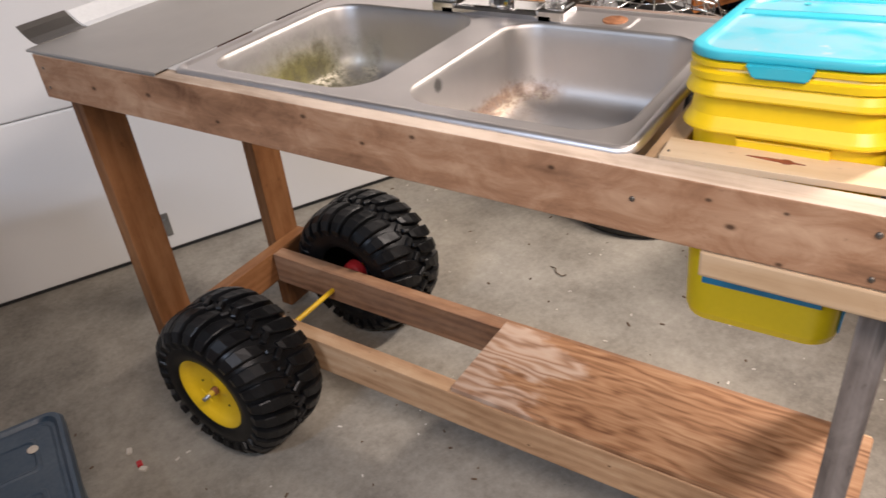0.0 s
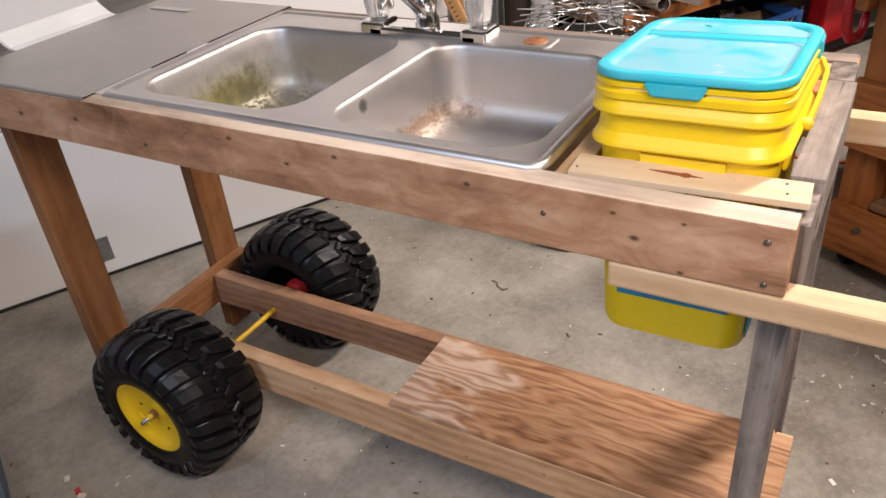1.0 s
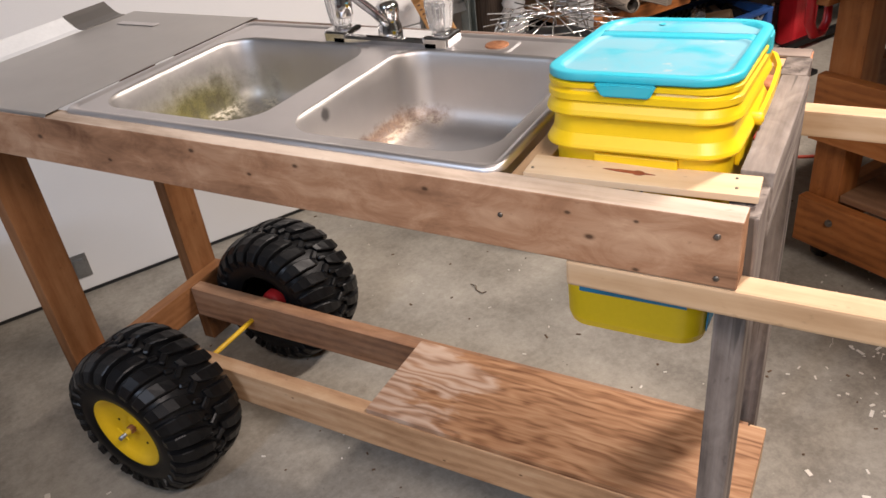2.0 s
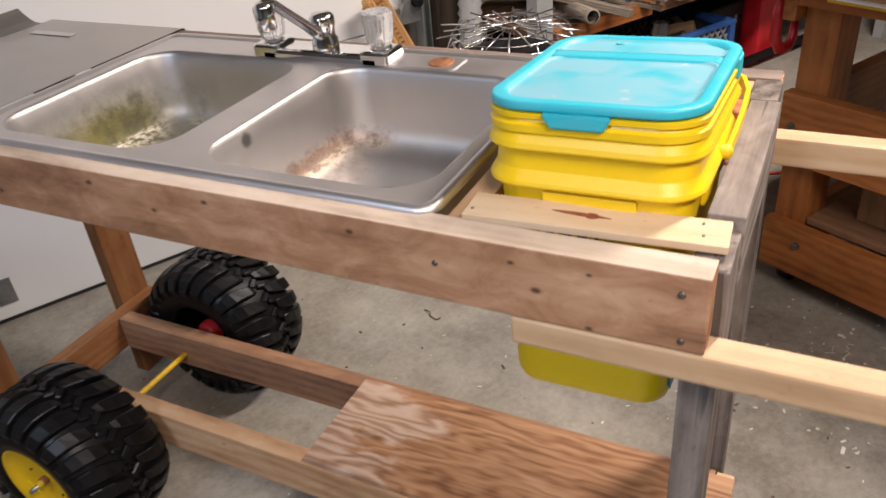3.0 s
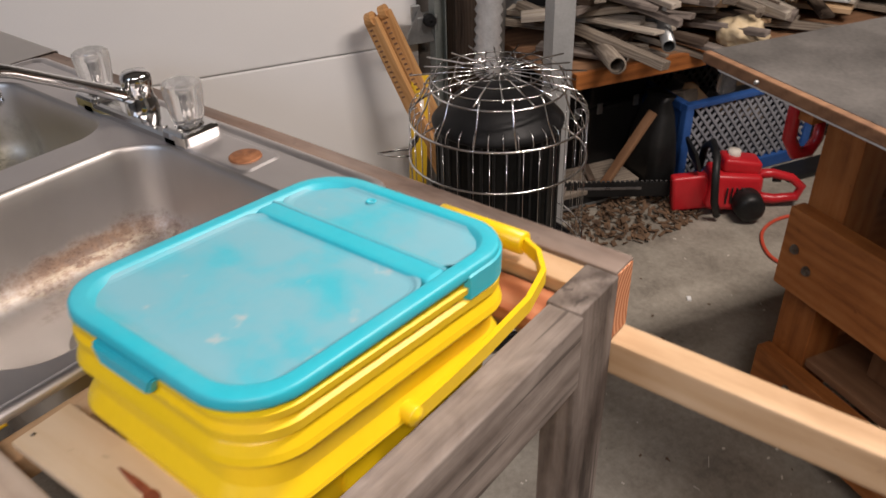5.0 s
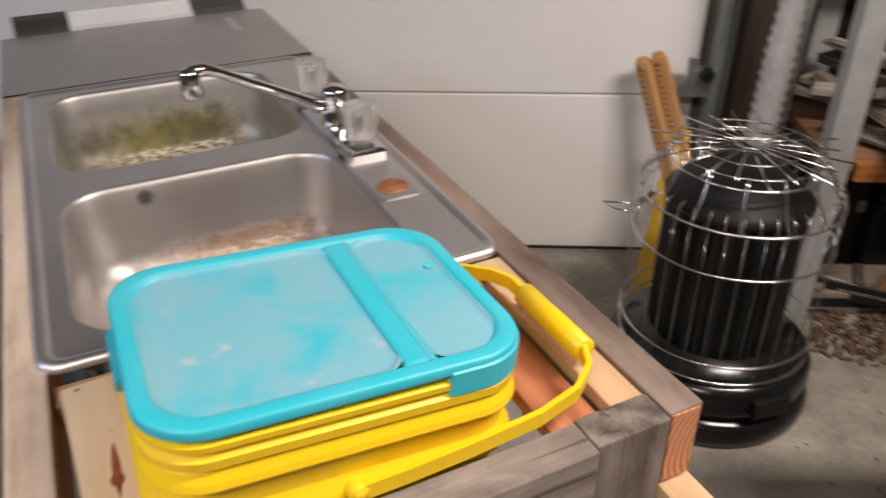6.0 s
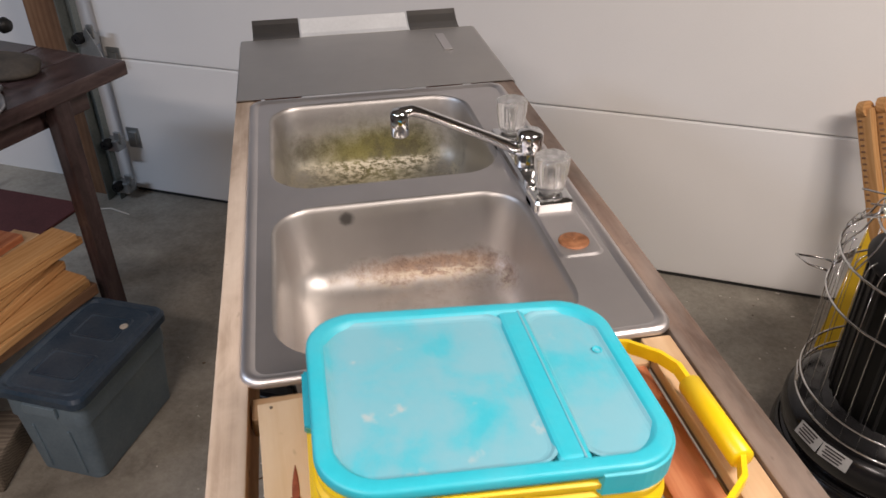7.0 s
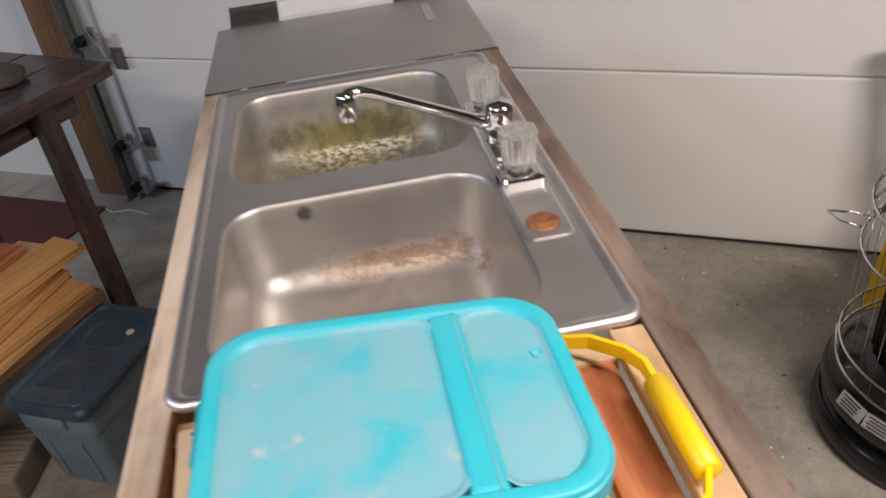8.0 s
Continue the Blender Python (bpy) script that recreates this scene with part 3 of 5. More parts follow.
def door_track(u, side, label):
    """The upright steel track at one edge of the door, with its brackets and rollers."""
    tr = thing("door_track", label, "door track", room(u, 0.0))
    bm = bmesh.new()
    add_box(bm, pose(0, -0.03, 1.1), 0.045, 0.003, 2.2)
    add_box(bm, pose(-0.022, -0.055, 1.1), 0.003, 0.05, 2.2)
    add_box(bm, pose(0.022, -0.045, 1.1), 0.003, 0.03, 2.2)
    part("rail", bm, M_grey_steel, tr)
    for z in (0.06, 0.245, 0.66, 1.25):
        bm = bmesh.new()
        add_box(bm, pose(side * 0.045, -0.045, z), 0.07, 0.05, 0.045, 0.003)
        add_box(bm, pose(side * 0.075, -0.05, z + 0.03), 0.03, 0.012, 0.05, 0.003)
        part("bracket", bm, M_galv, tr)
        part("roller", lathe([(0.004, -0.02), (0.018, -0.018), (0.021, 0), (0.018, 0.018), (0.004, 0.02)], 16, "y"), M_black_matt, tr, "", pose(side * 0.04, -0.075, z + 0.01))
    bm = bmesh.new()
    vs = [bm.verts.new(p) for p in ((-0.05, 0, 0), (0.05, 0, 0), (0.035, 0, 0.04), (0, 0, 0.11), (-0.035, 0, 0.04))]
    f = bm.faces.new(vs)
    ex = bmesh.ops.extrude_face_region(bm, geom=[f])
    bmesh.ops.translate(bm, vec=(0, -0.004, 0), verts=[v for v in ex["geom"] if isinstance(v, bmesh.types.BMVert)])
    part("corner_plate", bm, M_galv, tr, "pointed galvanised corner plate", pose(side * 0.07, -0.065, 0.60))
    return tr


door_track(-0.035, 1, "greenish steel door track with brackets and rollers")
door_track(2.80, -1, "greenish steel door track with rollers, by the heater")


def jamb(u, w, label, material=M_jamb):
    ob = thing("door_jamb", label, "door jamb", room(u, 0.0), kind="structure")
    board("jamb_board", -w / 2, w / 2, -0.04, 0.05, 0, 2.35, material, ob, along="z", wobble=0)
    return ob


jamb(-0.17, 0.14, "brown timber jamb beside the garage door")
# This jamb stands in shadow; the darker wood carries that shade.
jamb(2.93, 0.13, "brown timber jamb beside the garage door, shade put into its colour", M_darkscrap)
slab("wall_return", room(2.88, -0.12, 1.37), 0.235, 0.1, 2.74, M_drywall, "bare wall board next to the door jamb", "wall")


def tube_light(m, length, label):
    ob = thing("tube_light", label, "ceiling light", m)
    part("housing", box_bm(length, 0.16, 0.05, 0.006), M_lamp_white, ob, "", pose(0, 0, 0.045))
    for s in (-0.4, 0.4):
        part("hanger", box_bm(0.02, 0.02, 0.232, 0.003), M_galv, ob, "", pose(s * length, 0, 0.178))
    for s in (-1, 1):
        part("end_cap", box_bm(0.02, 0.15, 0.05, 0.004), M_lamp_white, ob, "", pose(s * (length / 2 + 0.012), 0, 0.035))
    return ob


tube_light(room(1.5, 3.2, 2.45), 1.2, "white enamelled ceiling light fitting")
tube_light(room(3.4, 1.8, 2.45), 1.2, "white enamelled ceiling light fitting near the work stand")
# Housing made up for the bluish fill lamp.
tube_light(room(-0.6, 2.6, 2.45), 1.2, "added white light fitting over the bench for the bluish fill")


# ---- the cart ----
TOP = 0.938
cart = thing("sink_cart", "home-made wooden garden sink cart of reclaimed two-by-fours on two knobbly wheels", "cart")


def screw(parent, x, y, z, turn, r=0.004):
    part("screw", screw_bm(r), M_screw, parent, "small dull screw head", pose(x, y, z, *turn), True)


def timber_end(x, y0, y1, z0, z1, parent, material):
    """A sawn end face, a hair proud of the board it closes."""
    part("end_face", box_bm(0.002, y1 - y0 - 0.006, z1 - z0 - 0.006, 0.0005, 1), material, parent, "sawn end with growth rings", pose(x, (y0 + y1) / 2, (z0 + z1) / 2))


def build_cart():
    front = board("front_rail", -1.51, 0.0, 0.0, 0.038, 0.849, TOP, M_rail, cart, "reddish worn front rail with knots and nail holes", wobble=0.002)
    # The rail's up-facing faces take the paler wood.
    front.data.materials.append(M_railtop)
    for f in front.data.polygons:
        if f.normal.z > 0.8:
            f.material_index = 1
    for x, z, r in ((-0.288, 0.898, 0.0036), (-0.026, 0.916, 0.004), (-0.023, 0.861, 0.0036), (-1.488, 0.912, 0.0035), (-1.488, 0.872, 0.0035)):
        screw(cart, x, -0.0005, z, (90, 0, 0), r)
    board("back_rail", -1.51, 0.004, 0.533, 0.571, 0.849, TOP, M_backrail, cart, "greyish brown weathered back rail", wobble=0.002)
    timber_end(0.0045, 0.533, 0.571, 0.849, TOP, cart, M_endgrain)
    board("end_rail", -0.026, 0.013, 0.124, 0.452, 0.849, TOP, M_weather, cart, "split grey weathered end rail", along="y", wobble=0.002)
    board("far_end_rail", -1.472, -1.434, 0.040, 0.531, 0.849, 0.936, M_backrail, cart, along="y")
    for x0, y0, z0, z1, mat, lab in ((-0.027, 0.040, 0.0, 0.9225, M_weather, "grey-brown weathered leg"), (-0.030, 0.454, 0.0, 0.937, M_weather, "grey-brown weathered leg"),
                                     (-1.512, 0.040, 0.02, 0.848, M_leg, "orange-brown stained leg"), (-1.512, 0.444, 0.02, 0.848, M_leg, "orange-brown stained leg")):
        if x0 > -1:
            board("leg", x0, x0 + 0.038, y0, y0 + 0.078 if y0 > 0.3 else y0 + 0.082, z0, z1, mat, cart, lab, along="z")
        else:
            board("leg", x0, x0 + 0.038, y0, y0 + 0.089, z0, z1, mat, cart, lab, along="z")
    # Packing strips and slats round the bucket.
    board("rear_slat", -0.300, -0.004, 0.494, 0.531, 0.918, 0.934, M_pine, cart, "pale new pine slat", wobble=0.0006)
    board("rear_cedar_slat", -0.300, -0.012, 0.436, 0.488, 0.905, 0.922, M_cedar, cart, "reddish cedar slat", wobble=0.0006)
    board("sink_bearer", -0.298, -0.266, 0.040, 0.494, 0.900, 0.926, M_pine, cart, along="y")
    bm = box_bm(0.280, 0.052, 0.009, 0.0010, wobble=0.0006, cuts=6)
    part("front_slat", bm, M_slat, cart, "pale pine slat with a dark red knot, laid askew", pose(-0.137, 0.0815, 0.9320, 0, 0, 3.4))
    knot = bmesh.new()
    loft(knot, [[(0.034 * k * math.cos(a), 0.0036 * k * math.sin(a) * (1 - 0.6 * math.cos(a) ** 2) + 0.002 * k * math.cos(a), z) for a in [2 * math.pi * i / 28 for i in range(28)]] for k, z in ((1.0, -0.0008), (0.96, 0.0003), (0.7, 0.0005))], True, True)
    part("knot", knot, M_knot, cart, "dark red knot in the slat", pose(-0.150, 0.0840, 0.9366, 0, 0, -4))
    eye = bmesh.new()
    loft(eye, [[(0.008 * k * math.cos(a), 0.0058 * k * math.sin(a), z) for a in [2 * math.pi * i / 20 for i in range(20)]] for k, z in ((1.0, -0.0008), (0.9, 0.0008))], True, True)
    part("knot", eye, M_knot, cart, "", pose(-0.138, 0.0835, 0.9366))
    for x, y in ((-0.022, 0.078), (-0.026, 0.102), (-0.268, 0.062)):
        screw(cart, x, y, 0.9366, (0, 0, 0), 0.0018)
    # Handles.
    board("handle", -0.203, 0.62, 0.0, 0.038, 0.811, 0.8475, M_pine, cart, "long pale new pine handle", wobble=0.001, bevel=0.004)
    board("handle", -0.16, 0.62, 0.535, 0.573, 0.803, 0.8475, M_pine, cart, "long pale new pine handle", wobble=0.001, bevel=0.004)
    # Lower frame.
    board("lower_front_rail", -1.434, 0.0, 0.163, 0.201, 0.159, 0.248, M_lowrail, cart, "pale worn lower rail with knots", wobble=0.0016)
    board("lower_back_rail", -1.434, 0.0, 0.389, 0.427, 0.159, 0.248, M_lowback, cart, "dark reddish lower rail", wobble=0.0016)
    board("lower_cross_rail", -1.472, -1.436, 0.040, 0.533, 0.160, 0.249, M_leg, cart, along="y")
    board("lower_cross_rail", 0.002, 0.032, 0.145, 0.435, 0.150, 0.236, M_pine, cart, along="y")
    board("shelf_panel", -0.716, 0.034, 0.165, 0.404, 0.2490, 0.2615, M_ply, cart, "worn plywood shelf with pale cathedral grain", wobble=0, bevel=0.0015)
    part("axle", lathe([(0.0065, -0.05), (0.0065, 0.64)], 14, "y", True), M_axle, cart, "yellow painted steel axle rod", pose(-1.233, 0, 0.192), True)


build_cart()


TYRE_HALF = 0.100


def tyre_bm():
    """The carcass of a fat off-road tyre about the y axis."""
    h = TYRE_HALF
    prof = [(0.091, -h + 0.014), (0.098, -h + 0.003), (0.118, -h), (0.142, -h + 0.004), (0.160, -h + 0.016), (0.172, -h + 0.036), (0.177, -0.04), (0.179, 0.0),
            (0.177, 0.04), (0.172, h - 0.036), (0.160, h - 0.016), (0.142, h - 0.004), (0.118, h), (0.098, h - 0.003), (0.091, h - 0.014)]
    return lathe(prof, 72, "y")


def lug_bm():
    """One broad shoulder lug that bends from the tread over on to the side wall."""
    h = TYRE_HALF
    line = [(0.1885, 0.014, -1.0, 3.4), (0.1915, 0.026, 0.6, 4.4), (0.1905, 0.050, 3.4, 5.3), (0.1845, h - 0.028, 5.2, 5.5), (0.1725, h - 0.008, 6.2, 5.2), (0.152, h + 0.004, 6.8, 4.4), (0.138, h + 0.001, 7.0, 3.6)]
    bm = bmesh.new()
    rings = []
    for r, y, lean, wide in line:
        ring = []
        for a, dr in ((-wide, -0.015), (-wide + 0.5, -0.002), (-wide + 1.4, 0.0), (wide - 1.4, 0.0), (wide - 0.5, -0.002), (wide, -0.015)):
            k = radians(lean + a)
            rr = r + dr
            ring.append((rr * math.sin(k), y - (0.008 if dr < -0.01 and y > 0.08 else 0.0), rr * math.cos(k)))
        rings.append(ring)
    loft(bm, rings, True, True)
    bmesh.ops.recalc_face_normals(bm, faces=bm.faces)
    return bm


def centre_lug_bm():
    bm = bmesh.new()
    add_box(bm, pose(0, -0.004, 0.1830, 0, 0, 28), 0.015, 0.028, 0.015, 0.003)
    add_box(bm, pose(0.016, 0.010, 0.182, 0, 5, -24), 0.012, 0.022, 0.015, 0.003)
    return bm


def wheel(y, out, rim_material, rim_label):
    """out: -1 when the dished face looks to the front."""
    prof = [(0.0005, 0.070), (0.018, 0.070), (0.022, 0.066), (0.030, 0.064), (0.064, 0.070), (0.082, 0.080), (0.091, 0.0935), (0.0975, 0.0935), (0.0975, 0.07)]
    rim = part("wheel", lathe(prof, 48, "y"), rim_material, cart, rim_label, pose(-1.233, y, 0.1915, 0, 25, 0 if out > 0 else 180), True)
    part("tyre", tyre_bm(), M_tyre, rim, "black knobbly plastic tyre", None, True)
    lug, centre = None, None
    n = 26
    for i in range(n):
        for side in (0, 1):
            m = pose(0, 0, 0, 0, 360.0 * (i + 0.5 * side) / n, 180 * side)
            if lug is None:
                lug = part("tread_lug", lug_bm(), M_tyre, rim, "", m)
            else:
                ob = new("tread_lug", lug.data)
                ob.parent, ob.matrix_local = rim, m
        m = pose(0, 0, 0, 0, 360.0 * (i + 0.25) / n, 0)
        if centre is None:
            centre = part("centre_lug", centre_lug_bm(), M_tyre, rim, "", m)
        else:
            ob = new("centre_lug", centre.data)
            ob.parent, ob.matrix_local = rim, m
    bm = lathe([(0.0005, 0.112), (0.0048, 0.112), (0.0052, 0.085), (0.0052, 0.06)], 12, "y")
    part("axle_bolt", bm, M_toolmetal, rim, "grey threaded axle end", None, True)
    bm = bmesh.new()
    for k in range(3):
        add_box(bm, pose(0, 0.078, 0, 0, 60 * k, 0), 0.0105, 0.012, 0.0182, 0.001)
    part("axle_nut", bm, M_rustcap, rim, "rusty axle nut")
    part("cotter_pin", tube_bm([(-0.003, 0.098, -0.014), (0.0, 0.098, 0.0), (0.004, 0.1, 0.022)], 0.0016, 6), M_rim_yellow, rim)
    for k in range(3):
        part("rim_hole", lathe([(0.0005, 0.001), (0.003, 0.001), (0.003, -0.002)], 10, "y"), M_black_matt, rim, "",
             pose(0.050 * math.cos(2.1 * k + 0.5), 0.0683, 0.050 * math.sin(2.1 * k + 0.5)))
    return rim


wheel(0.045, -1, M_rim_yellow, "yellow plastic wheel with a dished hub")
wheel(0.545, 1, M_rim_yellow, "yellow plastic wheel on the far side")
part("hub_disc", lathe([(0.0066, -0.030), (0.020, -0.030), (0.023, -0.024), (0.024, -0.010), (0.030, -0.004), (0.032, 0.004), (0.032, 0.020)], 32, "y"), M_red_hub, cart, "red plastic inner hub of the far wheel", pose(-1.233, 0.474, 0.1915), True)


# ---- the sink ----
sink = thing("double_sink", "stained stainless steel double-bowl kitchen sink set into the cart", "sink")
SX, SY, SW, SD = -0.719, 0.284, 0.838, 0.512


def build_sink():
    # The rim: a rolled edge, then a slightly sunken deck with two holes.
    bm = bmesh.new()
    rings = []
    for inset, z in ((0.0, -0.002), (0.0005, 0.003), (0.004, 0.0065), (0.009, 0.0070), (0.013, 0.0055), (0.017, 0.0030)):
        rings.append([(SX + x, SY + y, TOP + z) for x, y in rounded(SW / 2 - inset, SD / 2 - inset, 0.026 - inset * 0.6)])
    loft(bm, rings)
    for f in bm.faces:
        f.smooth = True
    part("rim", bm, M_steel, sink, "rolled steel rim")
    deck = bmesh.new()
    edges = []

    def outline(pts):
        vs = [deck.verts.new(p) for p in pts]
        for i in range(len(vs)):
            edges.append(deck.edges.new((vs[i], vs[(i + 1) % len(vs)])))

    outline(rings[-1])
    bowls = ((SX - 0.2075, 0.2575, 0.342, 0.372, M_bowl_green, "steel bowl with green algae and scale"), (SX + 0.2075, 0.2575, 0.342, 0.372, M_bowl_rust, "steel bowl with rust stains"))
    for cx, cy, w, d, _m, _l in bowls:
        outline([(cx + x, cy + y, TOP + 0.003) for x, y in rounded(w / 2 + 0.007, d / 2 + 0.007, 0.076)])
    bmesh.ops.triangle_fill(deck, use_beauty=True, use_dissolve=False, edges=edges, normal=(0, 0, 1))
    bmesh.ops.recalc_face_normals(deck, faces=deck.faces)
    part("deck", deck, M_steel, sink)
    for cx, cy, w, d, mat, lab in bowls:
        bm = bmesh.new()
        rs = []
        spec = [(-0.007, 0.003, 0.062), (-0.0035, 0.0022, 0.060), (-0.001, -0.001, 0.058), (0.001, -0.006, 0.056), (0.004, -0.03, 0.056), (0.010, -0.09, 0.056)]
        for k in range(1, 8):
            a = radians(90 * k / 7)
            spec.append((0.010 + 0.048 * (1 - math.cos(a)), -0.09 - 0.048 * math.sin(a), 0.056 - 0.010 * k / 7))
        for k in (0.35, 0.7):
            spec.append((0.058 + 0.08 * k, -0.138 - 0.003 * k, 0.045 * (1 - 0.4 * k)))
        for inset, z, r in spec:
            rs.append([(cx + x, cy + y, TOP + z) for x, y in rounded(w / 2 - inset, d / 2 - inset, r)])
        n = len(rs[0])
        # blend from the rectangle into the round drain well
        outer = rs[-1]
        for f, z in ((0.5, -0.1415), (1.0, -0.1425)):
            ring = []
            for i, p in enumerate(outer):
                a = math.atan2(p[1] - cy, p[0] - cx)
                ring.append((p[0] * (1 - f) + f * (cx + 0.056 * math.cos(a)), p[1] * (1 - f) + f * (cy + 0.056 * math.sin(a)), TOP + z))
            rs.append(ring)
        loft(bm, rs, False, False)
        for f in bm.faces:
            f.smooth = True
        bmesh.ops.recalc_face_normals(bm, faces=bm.faces)
        for f in bm.faces:
            f.normal_flip()
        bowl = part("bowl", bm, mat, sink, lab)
        drain = lathe([(0.060, 0.0), (0.056, 0.0012), (0.047, 0.0), (0.044, -0.004), (0.040, -0.018), (0.020, -0.021), (0.0005, -0.021)], 36)
        for f in drain.faces:
            f.smooth = True
        # Dark steel puts the shade of the drain hole into its colour.
        part("drain", drain, M_dark_steel, bowl, "round drain basket", pose(cx, cy, TOP - 0.1415))
        holes = bmesh.new()
        for k in range(6):
            add_box(holes, pose(cx + 0.028 * math.cos(k * 1.047), cy + 0.028 * math.sin(k * 1.047), TOP - 0.161), 0.009, 0.009, 0.004)
        part("drain_holes", holes, M_black_matt, bowl, "dark drain openings")
    # faint pressed panel on the deck and the covered spare hole
    bm = bmesh.new()
    loft(bm, [[(-0.545 + x, 0.484 + y, TOP + z) for x, y in rounded(0.072 - i, 0.033 - i, 0.012)] for i, z in ((0, 0.0031), (0.004, 0.0052), (0.008, 0.0054))], False, True)
    part("pressed_panel", bm, M_steel, sink, "", None)
    part("hole_cover", lathe([(0.022, 0.0055), (0.0215, 0.0072), (0.019, 0.0082), (0.0005, 0.0086)], 32), M_rustcap, sink, "round rust-brown cover over a spare tap hole", pose(-0.510, 0.483, TOP), True)


build_sink()


def build_faucet():
    fx, fy = -0.733, 0.482
    tap = thing("faucet", "chrome two-handle kitchen faucet with clear acrylic knobs on the sink", "faucet", pose(fx, fy, TOP + 0.003))
    bm = bmesh.new()
    loft(bm, [[(x, y, z) for x, y in rounded(hx, hy, r)] for hx, hy, r, z in ((0.132, 0.030, 0.018, 0.0), (0.132, 0.030, 0.018, 0.008), (0.128, 0.027, 0.016, 0.013), (0.121, 0.022, 0.014, 0.0155))], False, True)
    part("base_plate", bm, M_chrome, tap, "", None)
    part("spout_hub", lathe([(0.024, 0.012), (0.023, 0.03), (0.0195, 0.036), (0.0195, 0.050), (0.0215, 0.053), (0.0215, 0.068), (0.017, 0.074), (0.0005, 0.076)], 32), M_chrome, tap, "", None, True)
    pts = [(0.0, -0.008, 0.038), (0.004, -0.030, 0.050), (0.018, -0.075, 0.078), (0.034, -0.130, 0.110), (0.048, -0.180, 0.139), (0.054, -0.198, 0.147), (0.058, -0.211, 0.146), (0.060, -0.219, 0.138)]
    part("spout", tube_bm(pts, [0.0115, 0.0100, 0.0085, 0.008, 0.008, 0.0088, 0.0100, 0.011], 16), M_chrome, tap, "long swivelling chrome spout", None, True)
    part("aerator", lathe([(0.0005, 0.020), (0.010, 0.019), (0.0135, 0.013), (0.0140, -0.018), (0.012, -0.021), (0.0005, -0.018)], 20), M_chrome, tap, "", pose(0.060, -0.217, 0.133), True)
    for s in (-1, 1):
        block = bmesh.new()
        loft(block, [[(x, y, z) for x, y in rounded(hx, hy, 0.007)] for hx, hy, z in ((0.028, 0.030, 0.0), (0.028, 0.030, 0.016), (0.026, 0.028, 0.020), (0.022, 0.024, 0.0215))], False, True)
        bmesh.ops.recalc_face_normals(block, faces=block.faces)
        part("handle_block", block, M_chrome, tap, "square chrome handle base", pose(s * 0.1115, 0.0, 0))
        stem = part("handle_base", lathe([(0.026, 0.013), (0.025, 0.018), (0.020, 0.021), (0.016, 0.028), (0.0005, 0.028)], 28), M_chrome, tap, "", pose(s * 0.1115, 0.0, 0), True)
        bm = bmesh.new()
        rings = []
        n = 48
        for r, z in ((0.0005, 0.028), (0.019, 0.028), (0.0215, 0.031), (0.0240, 0.045), (0.0258, 0.062), (0.0268, 0.076), (0.0258, 0.0815), (0.0205, 0.084), (0.0005, 0.0842)):
            rings.append([((r - (0.0016 if r > 0.015 and i % 6 in (0, 5) else 0)) * math.cos(2 * math.pi * i / n), (r - (0.0016 if r > 0.015 and i % 6 in (0, 5) else 0)) * math.sin(2 * math.pi * i / n), z) for i in range(n)])
        loft(bm, rings)
        bmesh.ops.recalc_face_normals(bm, faces=bm.faces)
        part("knob", bm, M_acrylic, stem, "clear fluted acrylic knob")
        part("knob_screw", lathe([(0.0045, 0.03), (0.0045, 0.068), (0.008, 0.069), (0.008, 0.072), (0.0005, 0.072)], 12), M_chrome, stem, "", None, True)


build_faucet()


def build_drainboard():
    tray = thing("drainboard", "dull grey sheet-metal drainboard lying beside the sink", "drainboard")
    bm = bmesh.new()
    prof = [(0.0005, 0.9395), (0.001, 0.9408), (0.004, 0.9428), (0.28, 0.9432), (0.566, 0.9428), (0.573, 0.9405), (0.574, 0.928)]
    rows = []
    xs = [-1.530 + 0.386 * i / 14 for i in range(15)]
    for x in xs:
        rows.append([bm.verts.new((x, y, z + 0.0012 * noise.noise(Vector((x * 6, y * 6, 1))))) for y, z in prof])
    for a, b in zip(rows, rows[1:]):
        for i in range(len(prof) - 1):
            bm.faces.new((a[i], a[i + 1], b[i + 1], b[i]))
    ex = bmesh.ops.extrude_face_region(bm, geom=bm.faces[:])
    bmesh.ops.translate(bm, vec=(0, 0, 0.0012), verts=[v for v in ex["geom"] if isinstance(v, bmesh.types.BMVert)])
    bmesh.ops.recalc_face_normals(bm, faces=bm.faces)
    part("sheet", bm, M_sheet, tray)
    # Narrow strip in the sink's brighter steel.
    part("bright_strip", box_bm(0.12, 0.020, 0.0015, 0.0005), M_steel, tray, "bright strip of steel on the sheet", pose(-1.42, 0.475, 0.9455))
    for y0, y1 in ((0.030, 0.142), (0.412, 0.535)):
        bm = bmesh.new()
        rings = []
        for x, z in ((-1.528, 0.9435), (-1.545, 0.9445), (-1.560, 0.950), (-1.580, 0.964), (-1.590, 0.973)):
            rings.append([(x, y0, z), (x, y1, z), (x + 0.0006, y1, z + 0.0016), (x + 0.0006, y0, z + 0.0016)])
        loft(bm, rings, True, True)
        bmesh.ops.recalc_face_normals(bm, faces=bm.faces)
        part("bent_tab", bm, M_dark_steel, tray, "dark bent sheet-metal tab")
    bm = bmesh.new()
    rings = []
    for x, z in ((-1.532, 0.9428), (-1.550, 0.946), (-1.572, 0.959), (-1.588, 0.970)):
        rings.append([(x, 0.146, z), (x, 0.408, z), (x + 0.0006, 0.408, z + 0.002), (x + 0.0006, 0.146, z + 0.002)])
    loft(bm, rings, True, True)
    bmesh.ops.recalc_face_normals(bm, faces=bm.faces)
    part("white_strip", bm, M_paper, tray, "white painted strip along the bent edge")


build_drainboard()


